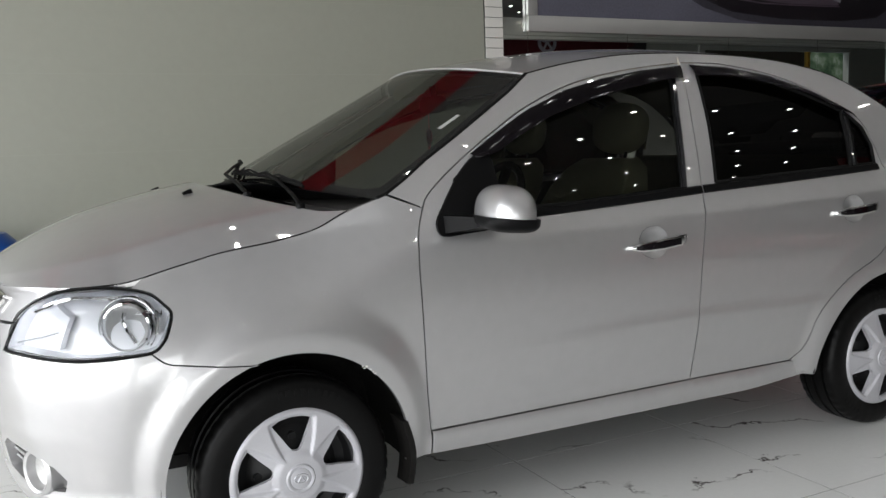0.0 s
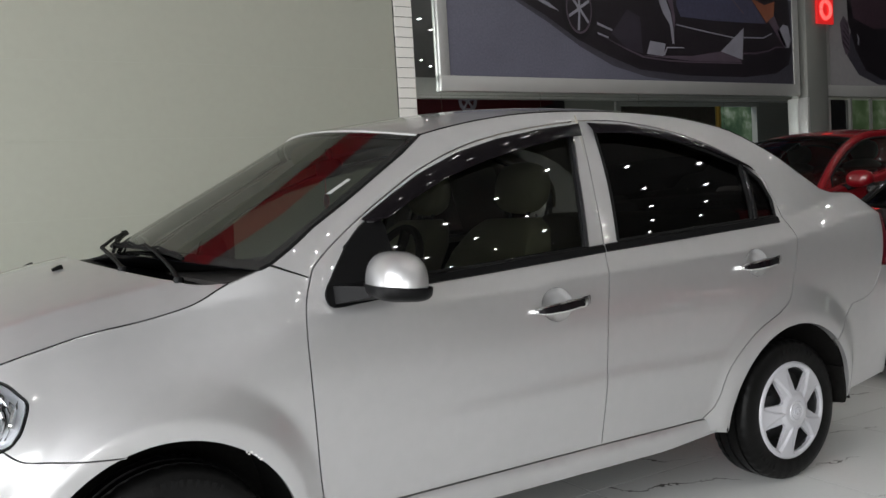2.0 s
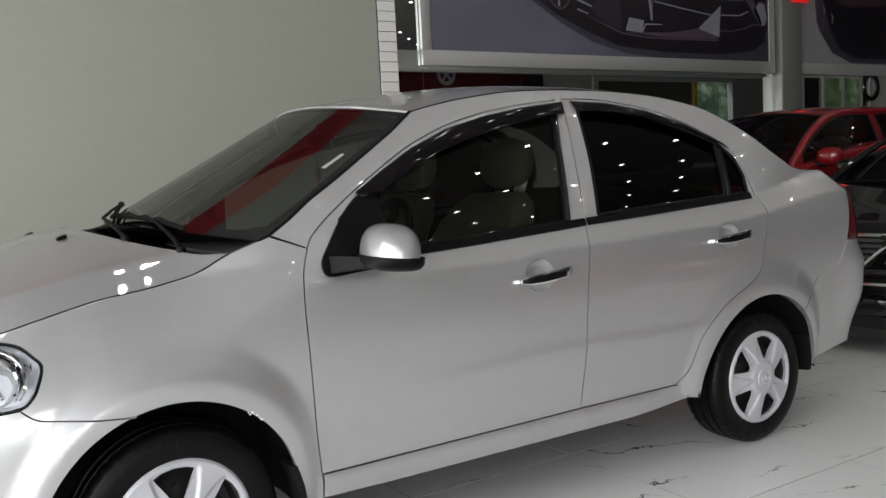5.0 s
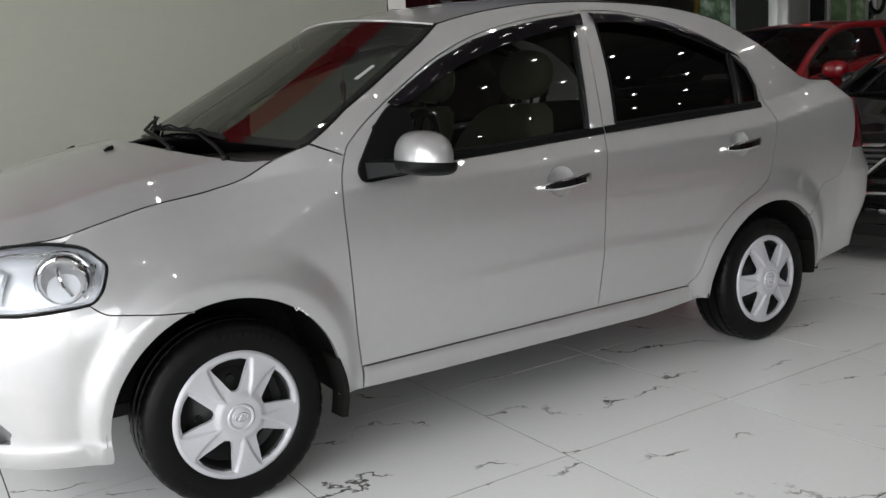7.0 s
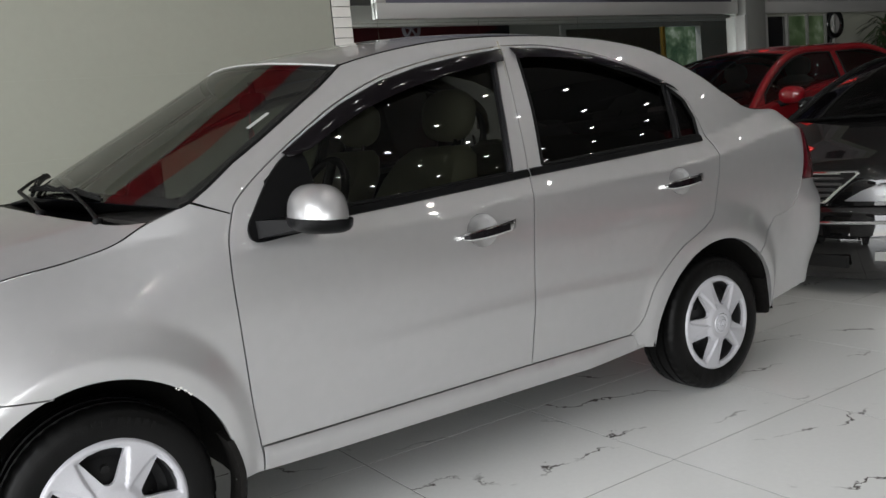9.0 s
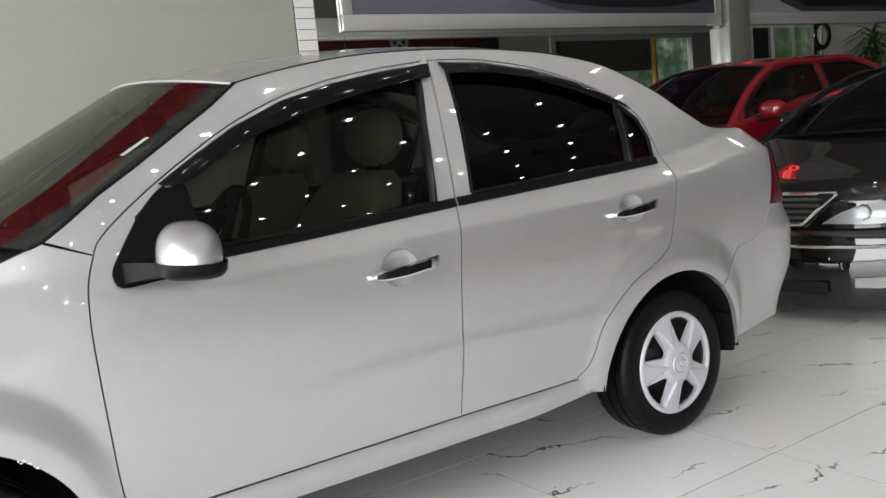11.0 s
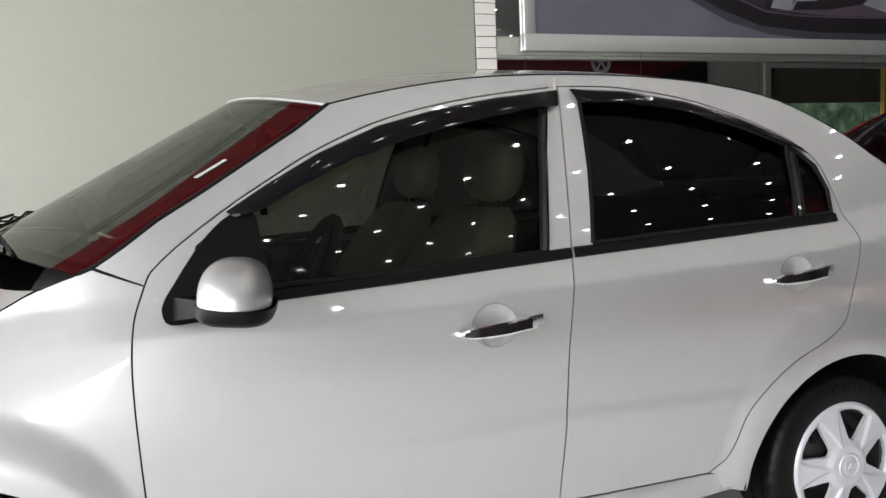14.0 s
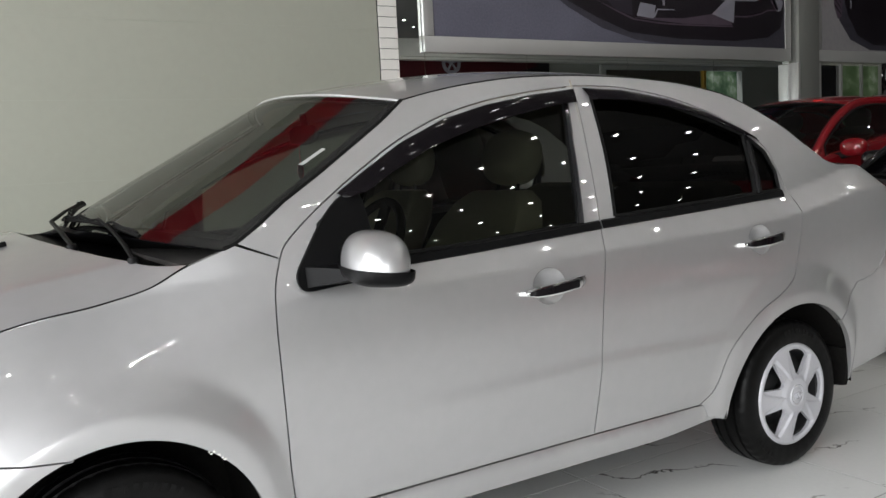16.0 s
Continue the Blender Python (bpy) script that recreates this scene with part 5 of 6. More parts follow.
def front_end(fl):
    b = sheet("front_bumper", bumper, bumper_f, SILVER, saloon, holes=(FOG,), gap=0.015, depth=0.03, flip=fl)
    sheet("fog_recess", FOG, bumper_f, BLACK_TRIM, b, gap=0.05, inset=-0.005, depth=0, lift=-0.06, flip=fl)
    c = bumper_f(np.array([-0.80]), np.array([0.362]), 0.0)[0]
    d = side(np.array([-0.80]), np.array([0.362]), 0.05)[0] - side(np.array([-0.80]), np.array([0.362]), 0.0)[0]
    way = Vector(d).normalized()
    q = way.to_track_quat("Z", "Y").to_matrix().to_4x4()
    bm = bmesh.new()
    lathe(bm, [(0.046, -0.05), (0.048, -0.01), (0.052, 0.004), (0.060, 0.008), (0.068, 0.0), (0.072, -0.05)], 36, "z")
    bmesh.ops.transform(bm, matrix=Matrix.Translation(Vector(c)) @ q, verts=bm.verts)
    part("fog_lamp_ring", mirrored(bm, fl), SILVER, b, "silver fog lamp bezel")
    bm = bmesh.new()
    lathe(bm, [(0.0, -0.028), (0.03, -0.024), (0.047, -0.02)], 30, "z")
    bmesh.ops.transform(bm, matrix=Matrix.Translation(Vector(c)) @ q, verts=bm.verts)
    part("fog_lamp_lens", mirrored(bm, fl), DIM_LENS, b)
    bm = bmesh.new()
    for dz in (0.035, 0.012, -0.012):
        tube(bm, [tuple(bumper_f(np.array([s]), np.array([0.37 + dz]), -0.025)[0]) for s in np.linspace(-1.02, -0.86, 6)], 0.006, 6)
    part("bumper_fin", mirrored(bm, fl), SILVER, b)
    # headlight
    h = sheet("headlight", LIGHT, side, LAMP_WHITE, saloon, gap=0.03, inset=0.006, depth=0, lift=-0.050, flip=fl, label="clear headlight with chrome reflectors")
    sheet("headlight_lens", LIGHT, side, CLEAR, h, gap=0.03, inset=0.004, depth=0.012, lift=0.001, flip=fl)
    part("headlight_seal", mirrored(tube(bmesh.new(), on_side(LIGHT + LIGHT[:1], 0.03, -0.004), 0.0045, 6), fl), SEAL, h)
    bm = bmesh.new()
    line = dense(shrink(dense(LIGHT, 0.03), 0.006), 0.03)
    loft(bm, [list(map(tuple, side(line[:, 0], line[:, 1], -0.053))), list(map(tuple, side(line[:, 0], line[:, 1], -0.006)))], cap=False)
    part("headlight_wall", mirrored(bm, fl), LAMP_WHITE, h)
    # stepped side reflector, top brow and the large round lamp
    facet = [(-0.655, 0.715), (-0.650, 0.792), (-0.74, 0.822), (-0.80, 0.812), (-0.83, 0.785), (-0.85, 0.718), (-0.76, 0.712)]
    sheet("side_reflector", facet, lambda u, v, off=0.0: side(u, v, off - 0.040 + 0.022 * step(-0.85, -0.66, u)), LAMP_WHITE, h, gap=0.03, inset=0, depth=0.02, flip=fl, label="pale stepped side reflector")
    bm = bmesh.new()
    tube(bm, on_side([(-0.84, 0.722), (-0.76, 0.738), (-0.67, 0.758)], 0.03, -0.018), 0.003, 6)
    tube(bm, on_side([(-0.80, 0.805), (-0.74, 0.826), (-0.66, 0.838), (-0.48, 0.836), (-0.39, 0.822), (-0.35, 0.79), (-0.36, 0.745)], 0.03, -0.016), 0.007, 6)
    part("reflector_rib", mirrored(bm, fl), CHROME, h)
    c = Vector(side(np.array([-0.450]), np.array([0.766]), -0.020)[0])
    d = Vector(side(np.array([-0.450]), np.array([0.766]), 0.05)[0]) - c
    q = Matrix.Translation(c) @ (d.normalized() + Vector((-0.22, 0, 0))).normalized().to_track_quat("Z", "Y").to_matrix().to_4x4()
    r = 0.062
    bm = bmesh.new()
    lathe(bm, [(r * 0.90, -0.03), (r * 0.93, -0.002), (r * 0.98, 0.005), (r * 1.05, 0.003), (r * 1.10, -0.006), (r * 1.12, -0.03)], 44, "z")
    lathe(bm, [(r * 1.20, -0.03), (r * 1.23, -0.012), (r * 1.28, -0.012), (r * 1.31, -0.03)], 44, "z")
    bmesh.ops.transform(bm, matrix=q, verts=bm.verts)
    part("lamp_ring", mirrored(bm, fl), CHROME, h, "bright chrome lamp ring")
    bm = bmesh.new()
    lathe(bm, [(0.0, -0.042), (r * 0.4, -0.038), (r * 0.7, -0.026), (r * 0.92, -0.006)], 40, "z")
    bmesh.ops.transform(bm, matrix=q, verts=bm.verts)
    part("reflector", mirrored(bm, fl), DIM_LENS, h, "round grey reflector bowl")
    bm = tube(bmesh.new(), [(0.004, -r * 0.80, -0.008), (-0.006, -r * 0.2, -0.014), (-0.008, r * 0.3, -0.016), (0.006, r * 0.62, -0.014)], 0.0055, 8)
    bmesh.ops.transform(bm, matrix=q @ Matrix.Rotation(radians(20), 4, "Z"), verts=bm.verts)
    part("bulb_shade", mirrored(bm, fl), CHROME, h)
    # tail lamp and rear bumper
    t = sheet("tail_lamp", TAIL_LAMP, side, RED_LENS, saloon, gap=0.03, depth=0.02, lift=0.004, inset=0.001, flip=fl, label="dark red tail lamp")
    rear_bumper = BUMPER_REAR_GAP[::-1] + [(3.30, 0.829), (3.55, 0.82), (3.80, 0.78), (3.80, 0.33), (3.4, 0.335), (3.1, 0.345), (2.88, 0.305), (2.829, 0.285)] + arc(*ARCH_R, 1, 46.6, 10)

    def rear_f(s, z, off=0.0):
        out = 0.030 * step(0.40, 0.60, z) * (1 - step(0.72, 0.83, z)) * step(2.95, 3.2, s)
        return side(s, z, off + out)
    sheet("rear_bumper", rear_bumper, rear_f, SILVER, saloon, gap=0.018, depth=0.02, flip=fl)
    part("bumper_seam", mirrored(tube(bmesh.new(), on_side(BUMPER_REAR_GAP, 0.02, -0.0055), 0.0052, 6), fl), SILVER, saloon)
    sheet("tail_panel", [(3.30, 0.83), (3.80, 0.80), (3.80, 1.08), (3.42, 1.075), (3.3, 1.09)], side, SILVER, saloon, gap=0.06, depth=0, lift=-0.004, flip=fl)


both(front_end)
# the nose of the bonnet between the headlights, with the grille in it
nose_line = [(-0.868, 0.775), (-0.858, 0.800), (-0.808, 0.834), (-0.742, 0.858), (-0.68, 0.866)] + [(x, float(top_z(x)) + 0.004) for x in (-0.78, -0.9, -1.05, -1.2, -1.375)] + [(-1.375, 0.760), (-1.15, 0.767), (-0.95, 0.772)]
both(lambda fl: sheet("bonnet_nose", nose_line, side, SILVER, saloon, gap=0.02, depth=0.02, flip=fl))
GRILLE = [(-0.955, 0.832), (-0.985, 0.800), (-1.10, 0.782), (-1.375, 0.778), (-1.375, 0.845), (-1.10, 0.850)]


def grille(fl):
    g = sheet("radiator_grille", GRILLE, side, BLACK_TRIM, saloon, gap=0.05, inset=0.004, depth=0, lift=0.004, flip=fl, label="black grille with chrome bars")
    part("grille_frame", mirrored(tube(bmesh.new(), on_side(GRILLE + GRILLE[:1], 0.03, 0.008), 0.009, 6), fl), CHROME, g)
    for z in (0.797, 0.814, 0.831):
        part("grille_bar", mirrored(tube(bmesh.new(), on_side([(-1.37, z), (-1.02, z)], 0.04, 0.006), 0.005, 6), fl), CHROME, g)


both(grille)


# ---- wheels ----
def cap_height(u, v, off=0.0, phase=94.0):
    r = np.hypot(u, v)
    a = np.degrees(np.arctan2(v, u))
    k = np.abs((a - phase + 36) % 72 - 36)                  # degrees from the nearest opening
    spoke = 36 - k                                          # degrees from the spoke's middle
    h = 0.016 * (1 - step(0.04, 0.19, r)) + 0.005
    plate = 2.0 + 10.5 * np.clip((r - 0.07) / 0.12, 0, 1)
    h = h - 0.008 * step(plate, plate + 4.5, spoke) * step(0.060, 0.085, r) * (1 - step(0.174, 0.184, r))
    h = h - 0.014 * step(0.190, 0.206, r)
    return np.stack([u, -(h + off), v], -1)


def cap_holes(phase):
    holes = []
    for k in range(5):
        a = phase + 72 * k
        pts = []
        for r, da in ((0.083, -8), (0.098, -12.5), (0.128, -16.5), (0.160, -19.5), (0.172, -20), (0.176, -11), (0.177, 0), (0.176, 11), (0.172, 20), (0.160, 19.5), (0.128, 16.5), (0.098, 12.5), (0.083, 8), (0.079, 0)):
            t = radians(a + da)
            pts.append((r * math.cos(t), r * math.sin(t)))
        holes.append(pts)
    return holes


def make_wheel(parent, phase, with_cap=True):
    bm = bmesh.new()
    lathe(bm, [(0.0, -0.035), (0.05, -0.04), (0.06, -0.055), (0.10, -0.045), (0.135, -0.02), (0.16, -0.03), (0.17, -0.075), (0.182, -0.082), (0.182, 0.08), (0.12, 0.07), (0.0, 0.06)], 40, "y")
    for k in range(8):
        a = radians(45 * k)
        lathe(bm, [(0.0, -0.046), (0.012, -0.046), (0.014, -0.03)], 10, "y", (0.105 * math.cos(a), 0, 0.105 * math.sin(a)))
    w = part("wheel", bm, STEEL_DARK, parent, "steel wheel behind a hub cap")
    prof = [(0.178, 0.080), (0.190, 0.088), (0.215, 0.0935), (0.245, 0.0945), (0.268, 0.090), (0.281, 0.080), (0.2855, 0.068), (0.287, 0.052), (0.2770, 0.050), (0.2770, 0.044), (0.288, 0.042), (0.288, 0.010), (0.2805, 0.008), (0.2805, 0.0)]
    prof = prof + [(r, -y) for r, y in prof[::-1][1:]]
    bm = bmesh.new()
    steps = 168
    rings = []
    for k in range(steps):
        a = 2 * math.pi * k / steps
        ring = []
        for r, y in prof:
            rr = r - (0.0035 if k % 4 == 0 and 0.051 < abs(y) < 0.085 else 0)
            if abs(abs(y) - 0.0945) < 0.0006 or abs(abs(y) - 0.0935) < 0.0002:
                y = y * (1.006 if (k // 3) % 2 else 1.0)
            ring.append(bm.verts.new((rr * math.cos(a), y, rr * math.sin(a))))
        rings.append(ring)
    for k in range(steps):
        a, b = rings[k], rings[(k + 1) % steps]
        for i in range(len(prof) - 1):
            bm.faces.new((a[i], a[i + 1], b[i + 1], b[i]))
    tyre = part("tyre", bm, RUBBER, w, "worn black tyre")
    if with_cap:
        bm = bmesh.new()
        for k in list(range(9)) + list(range(30, 36)):
            a, r0 = radians(58 + 5.2 * k), 0.246
            e, f = Vector((math.cos(a), 0, math.sin(a))), Vector((-math.sin(a), 0, math.cos(a)))
            c, wd = e * r0 - Vector((0, 0.0950, 0)), 0.0065 if k % 3 else 0.0035
            box_v = [bm.verts.new(c + f * u * wd + e * v * 0.010 - Vector((0, d, 0))) for d in (0.0, 0.0014) for u, v in ((-1, -1), (1, -1), (1, 1), (-1, 1))]
            for q in ((4, 5, 6, 7), (0, 1, 5, 4), (1, 2, 6, 5), (2, 3, 7, 6), (3, 0, 4, 7)):
                bm.faces.new([box_v[i] for i in q])
        tagged(part("sidewall_lettering", bm, RUBBER, tyre, smooth=False), kind="stuff")
    if with_cap:
        def f(u, v, off=0.0):
            p = cap_height(u, v, off, phase)
            p[..., 1] -= 0.093
            return p
        ring = ellipse(0, 0, 0.203, 0.203, 90)
        sheet("hub_cap", ring, f, CAP, w, holes=cap_holes(phase), gap=0.005, inset=0, depth=0.014, soft=2e-3, label="five-spoke silver plastic hub cap")
        bm = bmesh.new()
        lathe(bm, [(0.0, -0.1175), (0.028, -0.117), (0.031, -0.1155), (0.034, -0.118), (0.039, -0.1185), (0.043, -0.115), (0.045, -0.105)], 40, "y")
        tube(bm, [(0.020 * math.cos(t), -0.1185, 0.013 * math.sin(t)) for t in np.linspace(0, 2 * math.pi, 28)], 0.0028, 6)
        tube(bm, [(-0.012, -0.1185, -0.012), (0.0, -0.1195, 0.008), (0.012, -0.1185, -0.012)], 0.0026, 6)
        part("cap_badge", bm, CAP, w, "round badge with a plain emblem")
    return w


wheel_f = make_wheel(saloon, 94.0)
wheel_f.location = (0.0, -0.715, 0.288)
wheel_r = make_wheel(saloon, 75.0)
wheel_r.location = (2.48, -0.710, 0.288)
copy_thing(wheel_f, pose(0.0, 0.715, 0.288, 0, 0, 180))
copy_thing(wheel_r, pose(2.48, 0.710, 0.288, 0, 0, 180))


def arch_parts(fl):
    for cx, cz, r in (ARCH_F, ARCH_R):
        bm = bmesh.new()
        rows = []
        for a in (np.linspace(-8, 181, 30) if cx < 1 else np.linspace(-1, 181, 30)):
            rows.append([(cx + rr * math.cos(radians(a)), y, cz + rr * math.sin(radians(a))) for rr, y in ((r + 0.012, -0.815), (r + 0.022, -0.76), (r + 0.03, -0.60), (r + 0.02, -0.45), (0.12, -0.44))])
        loft(bm, rows, cap=False, closed=False)
        part("arch_liner", mirrored(bm, fl), LINER, saloon, "dirty black wheel arch liner")
    for x, z0, z1, w in ((0.323, 0.198, 0.40, 0.0), (2.800, 0.262, 0.42, 0.022)):
        bm = bmesh.new()
        secs = []
        for t in np.linspace(0, 1, 7):
            z = z1 + (z0 - z1) * t
            b = 0.02 * math.sin(t * 3) + 0.012 * t
            secs.append([(x - 0.006 + b, w - 0.835 + 0.01 * t, z), (x + 0.012 + b, w - 0.838 + 0.01 * t, z), (x + 0.016 + b, -0.73, z - 0.01 * t), (x - 0.002 + b, -0.73, z - 0.01 * t)])
        loft(bm, secs)
        part("mud_flap", mirrored(bm, fl), LINER, saloon, "black rubber mud flap")


both(arch_parts)
rnd = random.Random(11)
bm = bmesh.new()
for k in range(7):
    a = radians(48 + 1.3 * k + rnd.uniform(-0.5, 0.5))
    r = ARCH_F[2] + rnd.uniform(-0.002, 0.006)
    c = side(ARCH_F[0] + r * math.cos(a), ARCH_F[1] + r * math.sin(a), 0.001)
    blob(bm, tuple(c), (rnd.uniform(0.002, 0.005), 0.0015, rnd.uniform(0.002, 0.004)), 2.2, 8, 5)
tagged(part("chipped_paint", bm, WHITE_SLAT, saloon, "flaking white paint on the arch edge"), kind="stuff")
bm = boxed(-0.45, -0.42, 0.24, 2.9, 0.42, 0.28)
part("underbody", bm, DARK, saloon, smooth=False)


# ---- door mirrors ----
def door_mirror(fl):
    bm = bmesh.new()
    blob(bm, (0.612, -0.966, 1.010), (0.077, 0.154, 0.087), 2.55, 40, 26, Matrix.Rotation(radians(-14), 3, "Z") @ Matrix.Rotation(radians(5), 3, "Y"))
    bmesh.ops.bisect_plane(bm, geom=bm.verts[:] + bm.edges[:] + bm.faces[:], plane_co=(0.6, -0.945, 1.003), plane_no=(0.10, 0, 1), clear_inner=True)
    m = part("mirror_cap", mirrored(bm, fl), SILVER, saloon, "silver door mirror cap")
    bm = bmesh.new()
    blob(bm, (0.616, -0.964, 1.000), (0.082, 0.156, 0.040), 3.2, 40, 16, Matrix.Rotation(radians(-14), 3, "Z") @ Matrix.Rotation(radians(5), 3, "Y"))
    bmesh.ops.bisect_plane(bm, geom=bm.verts[:] + bm.edges[:] + bm.faces[:], plane_co=(0.6, -0.945, 1.004), plane_no=(0.10, 0, 1), clear_outer=True)
    loft(bm, [[(0.475, -0.79, 0.945), (0.60, -0.79, 0.945), (0.60, -0.79, 1.002), (0.490, -0.79, 1.002)],
              [(0.500, -0.84, 0.955), (0.62, -0.84, 0.955), (0.62, -0.84, 1.003), (0.510, -0.84, 1.003)],
              [(0.56, -0.92, 0.972), (0.65, -0.92, 0.972), (0.65, -0.92, 1.0), (0.56, -0.92, 1.0)]])
    part("mirror_tray", mirrored(bm, fl), BLACK_TRIM, m, "black mirror underside and arm")
    bm = bmesh.new()
    loft(bm, [[(0.645, -0.885, 0.985), (0.645, -0.985, 0.985), (0.643, -0.985, 1.06), (0.643, -0.895, 1.065)], [(0.665, -0.89, 0.99), (0.665, -0.98, 0.99), (0.663, -0.98, 1.055), (0.663, -0.90, 1.06)]])
    part("mirror_pane", mirrored(bm, fl), MIRROR, m)


both(door_mirror)


# ---- cabin ----
def seat(y, x=1.07):
    bm = bmesh.new()
    lean = Matrix.Rotation(radians(16), 3, "Y")
    blob(bm, (x - 0.02, y, 0.60), (0.27, 0.245, 0.10), 3.2, 24, 12)
    s = part("front_seat", bm, BEIGE_SEAT, saloon, "beige leather front seat")
    bm = bmesh.new()
    secs = []
    for t, w, d in ((0, 0.245, 0.11), (0.2, 0.26, 0.12), (0.5, 0.265, 0.11), (0.78, 0.25, 0.095), (0.93, 0.20, 0.075), (1.0, 0.14, 0.045)):
        cx, cz = x + 0.08 + 0.32 * t, 0.62 + 0.52 * t
        ring = []
        for k in range(20):
            a = 2 * math.pi * k / 20
            c, q = math.cos(a), math.sin(a)
            ring.append((cx + d * math.copysign(abs(c) ** 0.7, c) - (0.035 * (abs(q) ** 3) if c < 0 else 0), y + w * math.copysign(abs(q) ** 0.75, q), cz))
        secs.append(ring)
    loft(bm, secs)
    part("backrest", bm, BEIGE_SEAT, s)
    bm = bmesh.new()
    blob(bm, (x + 0.435, y, 1.255), (0.070, 0.142, 0.100), 2.5, 24, 14, Matrix.Rotation(radians(12), 3, "Y"))
    part("headrest", bm, BEIGE_SEAT, s)
    bm = bmesh.new()
    for dy in (-0.06, 0.06):
        tube(bm, [(x + 0.40, y + dy, 1.10), (x + 0.43, y + dy, 1.22)], 0.007, 8)
    part("headrest_rod", bm, STEEL_DARK, s)


seat(-0.36)
seat(0.36)
bm = boxed(1.95, -0.62, 0.45, 2.35, 0.62, 0.72, 0.06)
box(bm, 2.28, -0.62, 0.68, 2.48, 0.62, 1.12, 0.06)
part("rear_bench", bm, BEIGE_SEAT, saloon, "beige rear bench seat")
bm = bmesh.new()
loft(bm, [[(0.18, y, 0.75), (0.20, y, 1.035), (0.42, y, 1.055), (0.66, y, 1.02), (0.74, y, 0.93), (0.70, y, 0.75)] for y in (-0.70, -0.3, 0, 0.3, 0.70)])
blob(bm, (0.68, -0.36, 1.03), (0.11, 0.19, 0.055), 2.6)
part("dashboard", bm, DASH, saloon, "dark grey dashboard")
bm = bmesh.new()
tilt = Matrix.Translation((0.90, -0.36, 0.97)) @ Matrix.Rotation(radians(-62), 4, "Y")
pts = [tilt @ Vector((0.185 * math.cos(a), 0.185 * math.sin(a), 0)) for a in np.linspace(0, 2 * math.pi, 40)]
tube(bm, pts, 0.015, 8)
for a in (0, 180, 270):
    tube(bm, [tilt @ Vector((0, 0, -0.02)), tilt @ Vector((0.18 * math.sin(radians(a + 90)), 0.18 * math.cos(radians(a + 90)), 0))], 0.018, 6)
tube(bm, [tilt @ Vector((0, 0, 0)), tilt @ Vector((0, 0, -0.25))], 0.035, 10)
part("steering_wheel", bm, DASH, saloon, "dark steering wheel")
bm = bmesh.new()
blob(bm, (0.86, 0.0, 1.375), (0.018, 0.115, 0.034), 3.0)
tube(bm, [(0.87, 0, 1.39), (0.86, 0, 1.45)], 0.012, 8)
rv = part("rear_view_mirror", bm, DASH, saloon, "interior mirror with a hanging ornament")
bm = bmesh.new()
tube(bm, [(0.85, 0.02, 1.35), (0.85, 0.02, 1.28)], 0.002, 5)
blob(bm, (0.85, 0.02, 1.25), (0.008, 0.022, 0.03), 2.2)
tube(bm, [(0.85, 0.02, 1.22), (0.85, 0.02, 1.14)], [0.006, 0.012], 6)
part("hanging_ornament", bm, material("red_ornament", (0.35, 0.02, 0.03), rough=0.5), rv, "red tasselled ornament")
sheet("headliner", square(0.02, 0.98, -0.96, 0.96), roof_f, TRIM_BEIGE, saloon, gap=0.1, inset=0, depth=0, lift=-0.035)
part("cabin_floor", boxed(0.46, -0.70, 0.28, 2.0, 0.70, 0.34), DASH, saloon, smooth=False)
part("firewall", boxed(0.16, -0.66, 0.72, 0.20, 0.66, 0.98), DASH, saloon, smooth=False)

